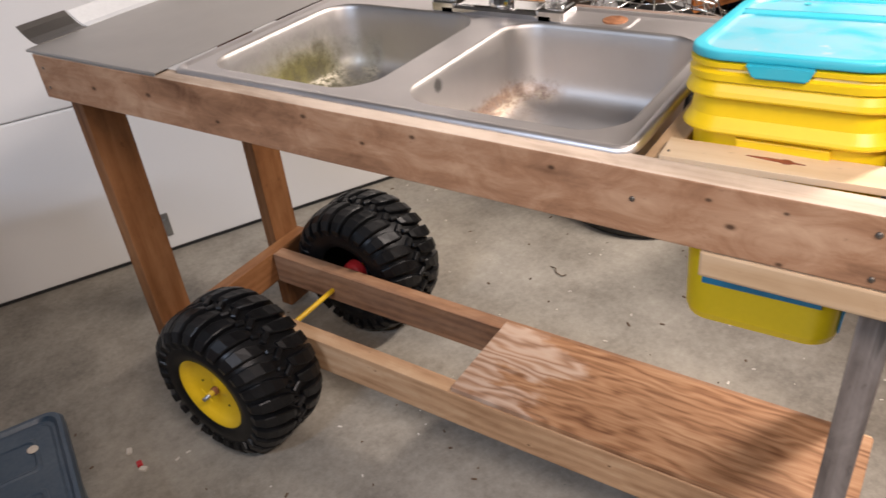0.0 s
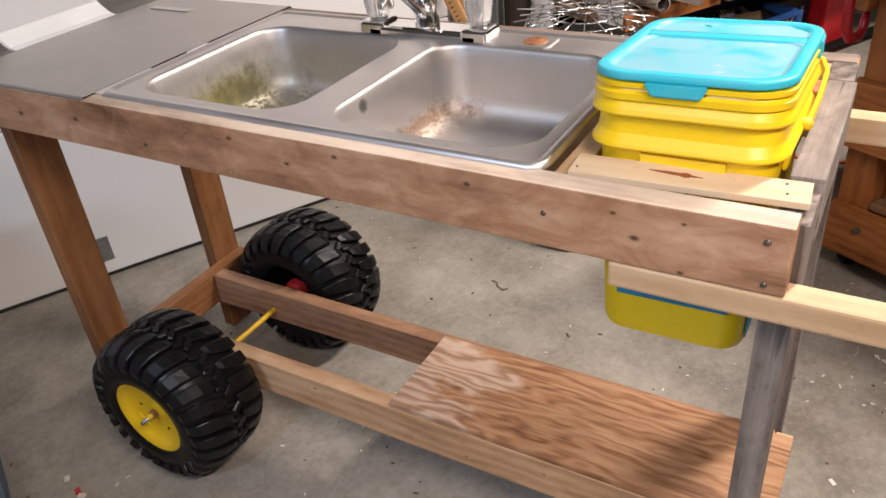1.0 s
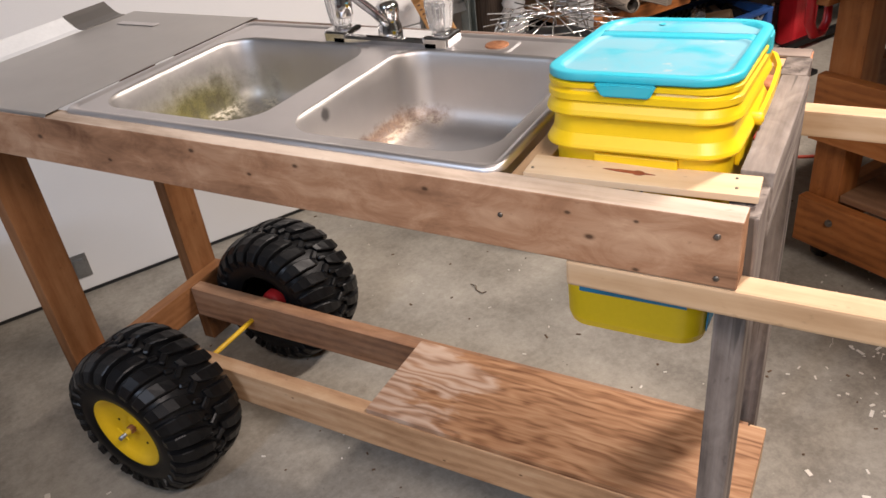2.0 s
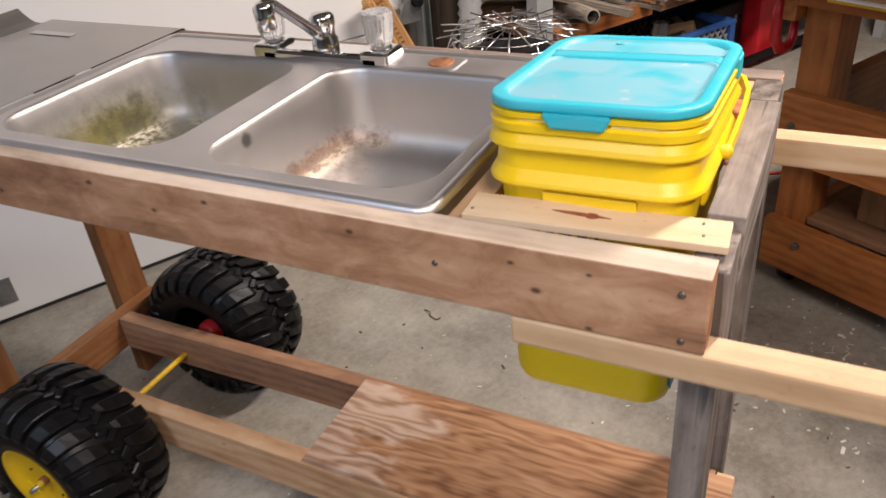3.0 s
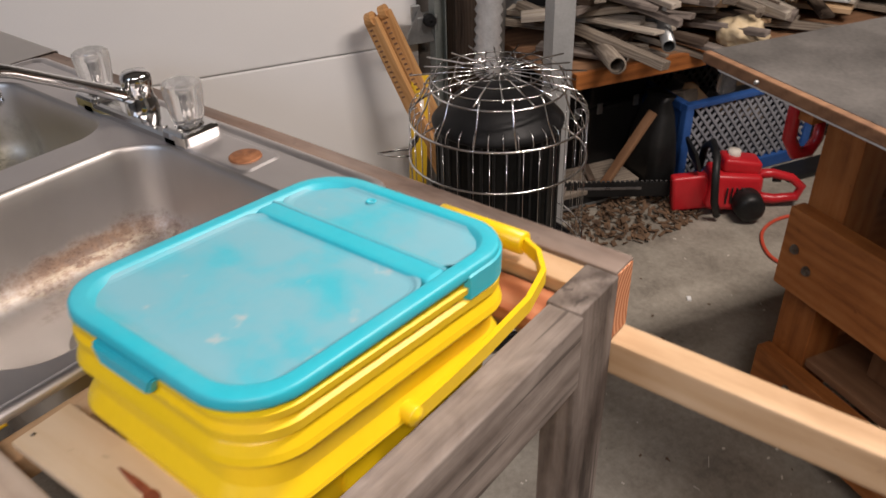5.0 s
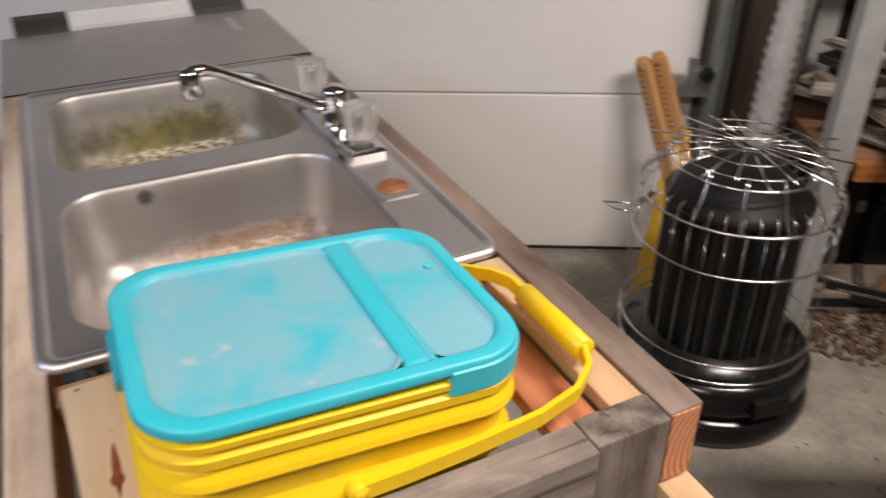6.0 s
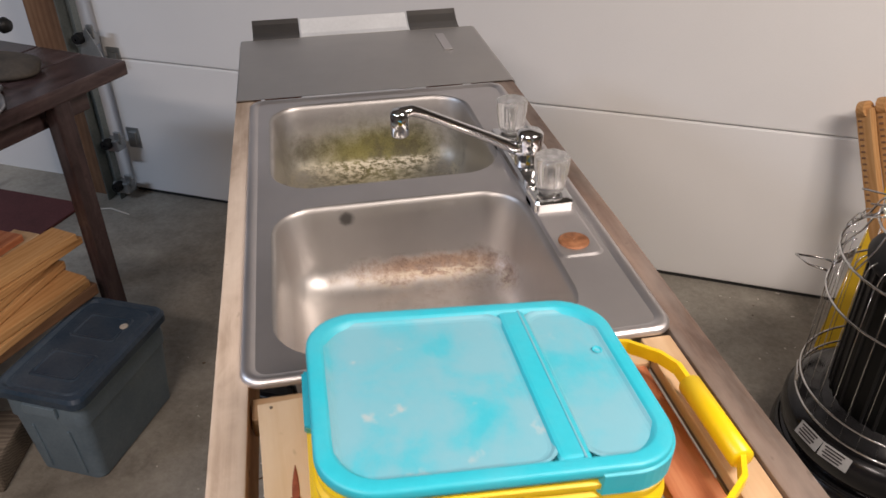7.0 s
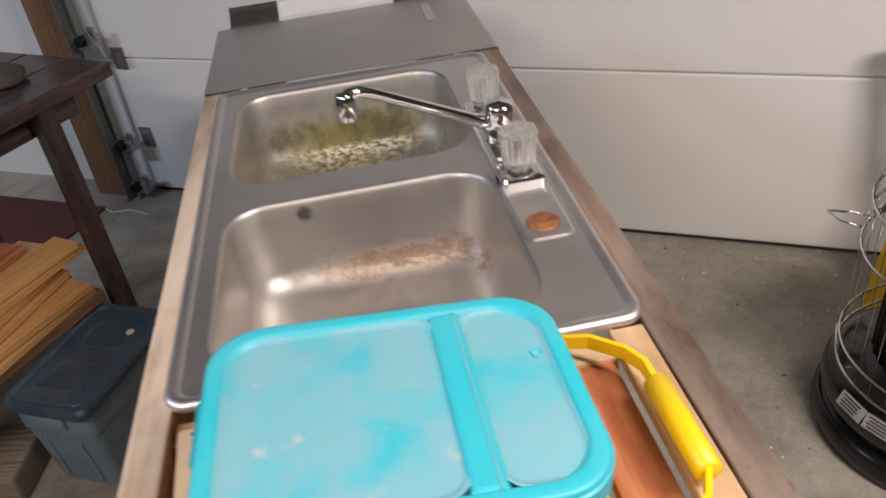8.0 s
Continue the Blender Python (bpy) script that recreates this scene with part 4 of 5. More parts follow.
# ---- the bucket ----
def build_bucket():
    bx, by = -0.154, 0.2545
    tub = thing("litter_bucket", "yellow plastic bucket with dusty turquoise lid, set into the cart", "bucket", pose(bx, by, 0.9405, -5.0, -1.2, 0) @ pose(0, 0, -0.94))
    HX, HY = 0.113, 0.146
    spec = [(-0.026, 0.654, 0.030), (-0.017, 0.657, 0.036), (-0.013, 0.668, 0.04), (-0.008, 0.80, 0.042), (-0.0015, 0.937, 0.042), (0.0095, 0.9385, 0.05), (0.0105, 0.941, 0.051), (0.0095, 0.9445, 0.05), (0.002, 0.957, 0.043),
            (0.0, 0.979, 0.042), (0.0095, 0.9815, 0.05), (0.0105, 0.984, 0.051), (0.009, 0.9895, 0.05), (0.005, 0.9975, 0.046), (0.0035, 0.9995, 0.045), (0.0075, 1.0015, 0.048), (0.0080, 1.0095, 0.048), (0.004, 1.0125, 0.045), (0.003, 1.0150, 0.045), (0.0070, 1.0170, 0.048), (0.0074, 1.0225, 0.048), (0.003, 1.0245, 0.045), (0.002, 1.0255, 0.045)]
    bm = bmesh.new()
    loft(bm, [[(x, y, z) for x, y in rounded(HX + i, HY + i, r, 18)] for i, z, r in spec], True, True)
    bmesh.ops.recalc_face_normals(bm, faces=bm.faces)
    part("body", bm, M_yellow, tub, "yellow plastic bucket body with stepped flanges")
    # raised grips below the flange
    for s in (-1, 1):
        part("grip_panel", box_bm(0.105, 0.006, 0.030, 0.003), M_yellow, tub, "", pose(0.005, s * (HY + 0.001), 0.918))
        part("grip_panel", box_bm(0.006, 0.14, 0.028, 0.003), M_yellow, tub, "", pose(s * (HX + 0.001), 0.0, 0.918))
    # printed labels
    part("label", box_bm(0.150, 0.0016, 0.066, 0.0004, 1), M_label_blue, tub, "blue printed label with faded writing", pose(0.004, -HY + 0.0075, 0.752, 1.7))
    part("label", box_bm(0.0016, 0.215, 0.100, 0.0004, 1), M_label_blue, tub, "blue printed label with faded writing", pose(HX - 0.0105, 0.0, 0.722, 0, 2.2, 0))
    for i, (w, y, z) in enumerate(((0.10, -0.02, 0.770), (0.07, 0.03, 0.750), (0.03, 0.07, 0.774))):
        part("faded_line", box_bm(0.0010, w, 0.007, 0.0003, 1), M_label_pale, tub, "faded line of label print", pose(HX - 0.0092, y, z - 0.03, 0, 2.2, 0))
    for i, (w, x) in enumerate(((0.012, -0.058), (0.010, -0.040), (0.016, -0.022), (0.012, -0.002), (0.004, 0.014))):
        part("print_bar", box_bm(w, 0.0012, 0.024 - 0.003 * (i % 2), 0.0004, 1), M_label_ink, tub, "dark bar of bold label print", pose(x, -HY + 0.0015, 0.878))
    # the lid: skirt, rolled edge, two sunken panels with a ridge between them
    LX, LY = 0.1195, 0.1545
    bm = bmesh.new()
    loft(bm, [[(x, y, z) for x, y in rounded(LX + i, LY + i, r, 10)] for i, z, r in (
        (-0.004, 1.0252, 0.050), (0.0004, 1.0252, 0.052), (0.0008, 1.0275, 0.052), (0.0004, 1.0328, 0.0515), (-0.0008, 1.0346, 0.050), (-0.0028, 1.0354, 0.049), (-0.0120, 1.0356, 0.043), (-0.0138, 1.0350, 0.041), (-0.0175, 1.030, 0.039))])
    for f in bm.faces:
        f.smooth = True
    lid = part("lid", bm, M_lid, tub, "turquoise plastic lid rim", pose(0, -LY, 1.021, 0.8, -0.2, 0) @ pose(0, LY, -1.02))
    bm = bmesh.new()
    ix, iy = LX - 0.017, LY - 0.017
    hy1, hy2 = 0.044, 0.070
    for y0, y1, r in ((-iy, hy1, 0.022), (hy2, iy, 0.020)):
        cyy, hh = (y0 + y1) / 2, (y1 - y0) / 2
        loft(bm, [[(x, cyy + y, z) for x, y in rounded(ix + i, hh + i, r + i * 0.9)] for i, z in ((0.004, 1.0330), (0.001, 1.0328), (-0.002, 1.0308), (-0.005, 1.0300), (-0.012, 1.0298))], False, True)
    bmesh.ops.recalc_face_normals(bm, faces=bm.faces)
    part("sunken_panel", bm, M_lid_dusty, lid, "dusty pale turquoise lid panels")
    bm = bmesh.new()
    loft(bm, [[(x, (hy1 + hy2) / 2 + y, z) for x, y in rounded(ix + 0.003 - i, (hy2 - hy1) / 2 + 0.002 - i, 0.004)] for i, z in ((0.0, 1.0260), (0.0005, 1.0312), (0.0022, 1.0336), (0.0052, 1.0346))], False, True)
    bmesh.ops.recalc_face_normals(bm, faces=bm.faces)
    part("hinge_ridge", bm, M_lid, lid, "ridge across the lid")
    bm = bmesh.new()
    loft(bm, [[(x, y, z) for x, y in rounded(LX - 0.012, LY - 0.012, 0.042)] for z in (1.018, 1.0250)], True, True)
    part("lid_plate", bm, M_lid, lid)
    part("fold_line", box_bm(2 * ix + 0.004, 0.0018, 0.0016, 0.0003, 1), M_lid_dusty, lid, "", pose(0, hy2 - 0.005, 1.0346))
    part("vent_dimple", lathe([(0.0055, 0.0008), (0.0045, 0.002), (0.0035, 0.0), (0.0005, -0.0005)], 16), M_lid, lid, "", pose(-0.036, 0.128, 1.0300), True)
    # pull tab at the front and the deeper skirt of the pouring end
    bm = bmesh.new()
    vs = [bm.verts.new(p) for p in ((-0.040, 0, 0.004), (0.036, 0, 0.004), (0.028, 0, -0.012), (-0.030, 0, -0.012))]
    f = bm.faces.new(vs)
    ex = bmesh.ops.extrude_face_region(bm, geom=[f])
    bmesh.ops.translate(bm, vec=(0, -0.009, 0), verts=[v for v in ex["geom"] if isinstance(v, bmesh.types.BMVert)])
    bmesh.ops.recalc_face_normals(bm, faces=bm.faces)
    bmesh.ops.bevel(bm, geom=bm.edges[:], offset=0.002, segments=2, affect="EDGES")
    part("pull_tab", bm, M_lid, lid, "", pose(-0.006, -LY + 0.003, 1.021))
    bm = bmesh.new()
    outer = [(x, y) for x, y in rounded(LX + 0.0025, LY + 0.0025, 0.053, 10)]
    half = [(x, y) for x, y in outer if y > 0.076]
    half = [(LX + 0.0025, 0.076)] + half + [(-LX - 0.0025, 0.076)]
    rings = []
    for x, y in half:
        k = 1 - 0.006 / math.hypot(x, y)
        rings.append([(x, y, 1.007), (x, y, 1.028), (x * k, y * k, 1.0315), (x * k, y * k, 1.007)])
    loft(bm, rings, True, True)
    bmesh.ops.recalc_face_normals(bm, faces=bm.faces)
    part("pouring_skirt", bm, M_lid, lid)
    # the bail handle, folded back on to the slats
    pts, flat = [], []
    side = [(HX + 0.0145, -0.004, 0.946), (HX + 0.0155, 0.04, 0.951), (HX + 0.016, 0.09, 0.958), (HX + 0.014, 0.16, 0.968), (HX + 0.002, 0.205, 0.973), (HX - 0.022, 0.234, 0.974), (HX - 0.045, 0.245, 0.975)]
    path = side + [(-x, y, z) for x, y, z in reversed(side)]
    bm = bmesh.new()
    rings = []
    for i, p in enumerate(path):
        p = Vector(p)
        a, b = Vector(path[max(0, i - 1)]), Vector(path[min(len(path) - 1, i + 1)])
        d = (b - a).normalized()
        s = d.cross(Vector((0, 0, 1))).normalized()
        rings.append([p + s * 0.0028 + Vector((0, 0, 0.0075)), p - s * 0.0028 + Vector((0, 0, 0.0075)), p - s * 0.0028 - Vector((0, 0, 0.0075)), p + s * 0.0028 - Vector((0, 0, 0.0075))])
    loft(bm, rings, True, True)
    bmesh.ops.recalc_face_normals(bm, faces=bm.faces)
    bail = part("bail_handle", bm, M_yellow, tub, "yellow strap handle folded back")
    part("hand_grip", lathe([(0.009, -0.056), (0.0125, -0.054), (0.0125, 0.054), (0.009, 0.056)], 20, "x", True), M_yellow, bail, "thick yellow grip", pose(0.012, 0.2465, 0.975), True)
    for s in (-1, 1):
        part("pivot", lathe([(0.0005, 0.0035), (0.004, 0.0035), (0.0045, 0.0022), (0.0080, 0.0016), (0.0088, 0.0), (0.0088, -0.012)], 20, "x"), M_yellow, bail, "", pose(s * (HX + 0.0165), -0.004, 0.946, 0, 0, 0 if s > 0 else 180), True)


build_bucket()


# ---- kerosene heater ----
def build_heater():
    h = thing("kerosene_heater", "black round kerosene heater with a chromed wire guard on the floor", "heater", pose(-0.787, 1.470, 0, 0, 0, 20))
    part("base_pan", lathe([(0.0005, 0.0), (0.250, 0.0), (0.263, 0.008), (0.267, 0.028), (0.264, 0.052), (0.254, 0.066), (0.239, 0.072), (0.233, 0.076)], 64), M_black, h, "glossy black round base pan", None, True)
    part("tank", lathe([(0.233, 0.074), (0.248, 0.084), (0.256, 0.108), (0.254, 0.140), (0.244, 0.162), (0.222, 0.176), (0.185, 0.184), (0.176, 0.200), (0.0005, 0.200)], 64), M_black, h, "glossy black rounded fuel tank", None, True)
    part("tank_seam", tube_bm(circle(0.254, 0.068, 56), 0.0032, 8, True), M_black, h, "", None, True)
    part("control_panel", box_bm(0.10, 0.02, 0.05, 0.006), M_black_matt, h, "", pose(0.229, -0.124, 0.13, 0, 0, 62))
    for k in range(2):
        turn = -104 + 17 * k
        plate = part("warning_label", box_bm(0.072, 0.0016, 0.034, 0.0006, 1), M_label_grey, h, "grey warning label with dark bars", pose(0, 0, 0, 0, 0, turn + 90) @ pose(0, -0.2520, 0.150, -28, 0, 0))
        for j in range(4):
            part("print_bar", box_bm(0.050 - 0.008 * (j % 2), 0.0008, 0.0035, 0.0002, 1), M_label_ink, plate, "", pose(-0.004, -0.0011, 0.011 - 0.0072 * j))
    part("chimney", lathe([(0.160, 0.20), (0.161, 0.38), (0.160, 0.575)], 56), M_glassy, h, "dark outer cylinder", None, True)
    rib = None
    for i in range(32):
        m = pose(0, 0, 0, 0, 0, 360.0 * i / 32)
        if rib is None:
            rib = part("chimney_rib", box_bm(0.006, 0.007, 0.378, 0.002, 2), M_rib, h, "dark grey upright rib", m @ pose(0.1615, 0, 0.390))
        else:
            ob = new("chimney_rib", rib.data)
            ob.parent, ob.matrix_local = h, m @ pose(0.1615, 0, 0.390)
    part("top_cap", lathe([(0.160, 0.562), (0.170, 0.566), (0.172, 0.576), (0.160, 0.590), (0.136, 0.612), (0.114, 0.630), (0.098, 0.637), (0.0005, 0.640)], 56), M_black_matt, h, "matt black domed top", None, True)
    guard = part("wire_guard", tube_bm(circle(0.230, 0.585, 64), 0.0030, 8, True), M_wire, h, "chromed wire guard", None, True)
    for r, z, w in ((0.236, 0.236, 0.003), (0.236, 0.186, 0.003), (0.234, 0.478, 0.003), (0.172, 0.664, 0.0028), (0.170, 0.690, 0.0018), (0.110, 0.695, 0.0022), (0.028, 0.700, 0.003)):
        part("guard_ring", tube_bm(circle(r, z, 64), w, 7, True), M_wire, guard, "", None, True)
    for i in range(20):
        a = 2 * math.pi * i / 20
        c, s = math.cos(a), math.sin(a)
        r1 = 0.222 if i % 2 else 0.196
        part("guard_spoke", tube_bm([(0.026 * c, 0.026 * s, 0.701), (0.095 * c, 0.095 * s, 0.700), (r1 * c, r1 * s, 0.694)], 0.0023, 6), M_wire, guard, "", None, True)
    for i in range(14):
        a = 2 * math.pi * (i + 0.5) / 14
        c, s = math.cos(a), math.sin(a)
        part("guard_stay", tube_bm([(0.168 * c, 0.168 * s, 0.692), (0.182 * c, 0.182 * s, 0.672), (0.196 * c, 0.196 * s, 0.635), (0.230 * c, 0.230 * s, 0.585)], 0.0024, 6), M_wire, guard, "", None, True)
    first = None
    for i in range(40):
        m = pose(0, 0, 0, 0, 0, 360.0 * i / 40)
        if first is None:
            first = part("guard_finger", tube_bm([(0.2295, 0, 0.585), (0.2290, 0, 0.602), (0.222, 0, 0.616), (0.208, 0, 0.622)], 0.0016, 5), M_wire, guard, "", m, True)
        else:
            ob = new("guard_finger", first.data)
            ob.parent, ob.matrix_local = guard, m
    upright = None
    for i in range(36):
        m = pose(0, 0, 0, 0, 0, 360.0 * i / 36)
        if upright is None:
            upright = part("guard_upright", tube_bm([(0.2335, 0, 0.180), (0.2325, 0, 0.40), (0.230, 0, 0.585)], 0.0009, 5), M_wire, guard, "", m, True)
        else:
            ob = new("guard_upright", upright.data)
            ob.parent, ob.matrix_local = guard, m
    for z in (0.478, 0.210):
        part("guard_clip", box_bm(0.008, 0.06, 0.022, 0.002), M_wire, guard, "", pose(-0.236, 0.0, z, 0, 0, 0) if z > 0.3 else pose(-0.19, -0.142, z, 0, 0, 37))
    part("carry_handle", tube_bm([(-0.232, -0.045, 0.492), (-0.275, -0.045, 0.492), (-0.318, 0.0, 0.480), (-0.275, 0.045, 0.466), (-0.232, 0.045, 0.468)], 0.0028, 8), M_wire, h, "wire carrying loop", pose(0, 0, 0, 0, 0, 18), True)


build_heater()


# ---- things by the door ----
def leaning(foot, head, spin):
    """A pose whose z axis runs from foot to head, both given as u, v, z."""
    a, h = room(*foot).translation, room(*head).translation
    return Matrix.Translation(a) @ (h - a).to_track_quat("Z", "Y").to_matrix().to_4x4() @ pose(0, 0, 0, 0, 0, spin)


def stake(m, length, label):
    ob = thing("wooden_stake", label, "stake", m, group="stakes by the door")
    bm = box_bm(length, 0.045, 0.022, 0.003, wobble=0.002, cuts=6)
    part("shaft", bm, M_scrapwood, ob, "", pose(0, 0, length / 2, 0, -90, 0))
    part("rounded_head", lathe([(0.0225, -0.011), (0.0225, 0.011)], 24, "y", True), M_scrapwood, ob, "", pose(0.0, 0, length - 0.002))
    for k in range(14):
        part("saw_tooth", box_bm(0.004, 0.012, 0.006, 0.001, 1), M_jamb, ob, "", pose(0.0235, 0, length - 0.03 - 0.017 * k))
    part("notch", box_bm(0.016, 0.0235, 0.014, 0.001, 1), M_black_matt, ob, "dark notch", pose(-0.0155, 0, length - 0.085))
    for z in (length - 0.03, length - 0.09):
        part("nail_head", screw_bm(0.005), M_galv, ob, "", pose(0, 0.0115, z, -90, 0, 0))
    return ob


stake(leaning((2.80, 0.30, 0.0), (2.560, 0.045, 0.745), 0), 0.77, "yellowish wooden stake leaning on the garage door")
stake(leaning((2.86, 0.30, 0.0), (2.600, 0.045, 0.765), 8), 0.79, "yellowish wooden stake with a slot, leaning on the garage door")
lv = thing("spirit_level", "yellow painted level standing behind the heater", "level", leaning((2.62, 0.24, 0.0), (2.70, 0.13, 0.52), 10))
part("body", box_bm(0.055, 0.022, 0.54, 0.003), M_tape, lv, "", pose(0, 0, 0.27))
part("vial", box_bm(0.03, 0.024, 0.05, 0.003), M_pale_chip, lv, "", pose(0, 0, 0.44))


def duct():
    d = thing("flexible_duct", "crumpled silvery flexible duct hanging by the door post", "duct", room(2.93, 0.15, 0))
    prof = []
    for i in range(34):
        prof.append(((0.036 + 0.008 * (i % 2)) * (1.0 if i < 18 else 1.0 - 0.02 * (i - 17)), 0.50 + 0.016 * i))
    part("hose", lathe(prof, 20), M_duct, d, "", pose(-0.025, 0, 0, 2, 1, 0), True)
    part("pipe", lathe([(0.014, 0.0), (0.014, 1.5)], 16, "z", True), M_galv, d, "", pose(0.045, 0.03, 0, 0, 1, 0), True)


duct()


# ---- shelf with scrap on the right of the door ----
rng = random.Random(4)
shelf = thing("scrap_shelf", "steel and timber shelf unit crammed with scrap wood", "shelf", room(0, 0))
for u, v in ((3.020, 0.445), (5.3, 0.445), (3.125, -0.06), (5.3, -0.06)):
    bm = bmesh.new()
    add_box(bm, pose(u, -v, 1.0), 0.068, 0.004, 2.0)
    add_box(bm, pose(u - 0.032, -v + 0.025, 1.0), 0.004, 0.05, 2.0)
    part("post", bm, M_post, shelf, "galvanised angle-iron post")
part("shelf_board", box_bm(2.30, 0.50, 0.03, 0.003), M_jamb, shelf, "", pose(4.175, -0.16, 0.54))
part("shelf_edge", box_bm(0.48, 0.022, 0.05, 0.003), M_bench, shelf, "orange-brown edge board", pose(3.32, -0.422, 0.53))
part("shelf_edge", box_bm(1.7, 0.022, 0.05, 0.003), M_jamb, shelf, "dark edge board", pose(4.45, -0.422, 0.53))
part("shelf_board", box_bm(2.25, 0.42, 0.03, 0.003), M_jamb, shelf, "", pose(4.2, -0.10, 1.15))
part("bottom_rail", box_bm(2.2, 0.03, 0.03, 0.003), M_black_matt, shelf, "", pose(4.2, -0.24, 0.05))
# Black sheet added to stand for the deep shade behind the shelf.
part("back_panel", box_bm(2.2, 0.01, 1.2, 0.001), M_black_matt, shelf, "black sheet standing in for the shade behind the shelf", pose(4.2, 0.075, 0.62))


def scrap_stick(i, u, v, z, length, w, hgt, rz, ry, material, label):
    ob = part("scrap_board", box_bm(length, w, hgt, 0.002, 1, wobble=0.004, cuts=4), material, None, "", room(u, v, z, rng.uniform(-12, 12), ry, rz))
    return tagged(ob, label, "scrap wood", "scrap on the shelf")


for i in range(190):
    layer = i // 24
    u = 3.19 + 0.088 * (i % 24) + rng.uniform(-0.05, 0.05)
    length = rng.uniform(0.26, 0.56)
    kind = rng.random()
    if kind < 0.26:
        mat, lab = M_greyscrap, "grey weathered scrap board in a heap"
    elif kind < 0.42:
        mat, lab = M_weather, "grey-brown scrap stick in a heap"
    elif kind < 0.84:
        mat, lab = M_darkscrap, "dark brown scrap stick in a heap"
    elif kind < 0.95:
        mat, lab = M_palescrap, "bleached pale scrap stick in a heap"
    else:
        mat, lab = M_pine, "pale new offcut in a heap"
    turn = rng.gauss(118, 11) if rng.random() < 0.8 else rng.uniform(10, 170)
    scrap_stick(i, u, rng.uniform(0.14, 0.34), 0.572 + layer * 0.028 + rng.uniform(0, 0.010), length, rng.uniform(0.016, 0.060), rng.uniform(0.010, 0.026), turn, rng.uniform(-9, 7), mat, lab)


def pipe(u, v, z, length, r, rz, ry, material, label, category="pipe"):
    ob = part(category.replace(" ", "_"), lathe([(r * 0.8, -length / 2), (r, -length / 2), (r, length / 2), (r * 0.8, length / 2), (r * 0.8, -length / 2 + 0.01)], 18, "x"), material, None, "", room(u, v, z, 0, ry, rz), True)
    return tagged(ob, label, category, "scrap on the shelf")


pipe(3.20, 0.38, 0.60, 0.36, 0.026, 70, 4, M_greyscrap, "short grey plastic pipe on the scrap shelf")
pipe(3.42, 0.36, 0.66, 0.42, 0.020, 60, -6, M_galv, "galvanised pipe on the scrap shelf")
pipe(3.9, 0.33, 0.68, 0.5, 0.022, 100, 6, M_paper, "white plastic pipe on the scrap shelf")
foam = bmesh.new()
bmesh.ops.create_icosphere(foam, subdivisions=4, radius=0.076)
for v in foam.verts:
    v.co *= 1 + 0.35 * noise.noise(v.co * 18) + 0.15 * noise.noise(v.co * 60)
    v.co.z *= 0.7
tagged(part("foam_lump", foam, M_foam, None, "", room(3.68, 0.44, 0.595), True), "yellowed lump of cured foam on the shelf edge", "foam lump")

# boxes under the shelf; the first two are added to stand for its shade
for u, v, sx, sy, sz, mat, lab in ((3.44, 0.06, 0.24, 0.16, 0.40, M_saw_black, "added black case filling the dark space beside the crate under the shelf"), (3.20, 0.05, 0.20, 0.16, 0.38, M_saw_black, "added black case filling the dark space at the back under the scrap shelf"), (4.42, 0.02, 0.3, 0.20, 0.30, M_saw_black, "black plastic case under the scrap shelf")):
    ob = thing("black_case", lab, "tool case", room(u, v, 0, 0, 0, 4))
    part("body", box_bm(sx, sy, sz * 0.72, 0.012), mat, ob, "", pose(0, 0, sz * 0.36))
    part("lid", box_bm(sx + 0.006, sy + 0.006, sz * 0.26, 0.012), mat, ob, "", pose(0, 0, sz * 0.865))
    part("carry_grip", tube_bm([(-0.05, 0, sz * 0.98), (-0.045, 0, sz + 0.022), (0.045, 0, sz + 0.022), (0.05, 0, sz * 0.98)], 0.007, 8), mat, ob, "", None, True)
    for x in (-0.08, 0.08):
        part("latch", box_bm(0.022, 0.006, 0.04, 0.002), M_galv, ob, "", pose(x, -sy / 2 - 0.005, sz * 0.72))
low = thing("low_platform", "low dusty board on black runners under the scrap shelf", "platform", room(3.27, 0.235, 0))
part("board", box_bm(0.34, 0.17, 0.018, 0.003, wobble=0.002), M_greyscrap, low, "", pose(0, 0, 0.067))
for y in (-0.07, 0.07):
    part("runner", box_bm(0.33, 0.024, 0.058, 0.003), M_saw_black, low, "black runner", pose(0, y, 0.029))
part("edge_strip", box_bm(0.33, 0.004, 0.008, 0.001), M_galv, low, "bright metal strip", pose(0, -0.0845, 0.020))
for x, y, ln, w, rz, mat in ((-0.10, 0.02, 0.13, 0.030, 20, M_greyscrap), (-0.06, -0.04, 0.10, 0.022, -35, M_palescrap), (0.02, 0.01, 0.12, 0.026, 70, M_darkscrap), (-0.12, -0.05, 0.08, 0.020, 50, M_weather), (0.06, -0.03, 0.09, 0.018, 8, M_greyscrap)):
    tagged(part("offcut", box_bm(ln, w, 0.014, 0.002, wobble=0.003), mat, None, "", room(3.27 + x, 0.235 - y, 0.0835, 0, 0, rz)), "short dusty offcut on the low platform", "offcut", "offcuts on the platform")
# a slumped black bag between platform and crate
sack = bmesh.new()
loft(sack, [[(x + dx, y, z) for x, y in rounded(hx, hy, r, 6)] for hx, hy, r, dx, z in ((0.050, 0.085, 0.03, 0.0, 0.0), (0.058, 0.095, 0.035, 0.0, 0.02), (0.060, 0.098, 0.04, 0.0, 0.12), (0.052, 0.088, 0.04, 0.004, 0.22), (0.036, 0.070, 0.03, 0.010, 0.30), (0.024, 0.050, 0.02, 0.014, 0.345), (0.030, 0.058, 0.02, 0.016, 0.365))], True, True)
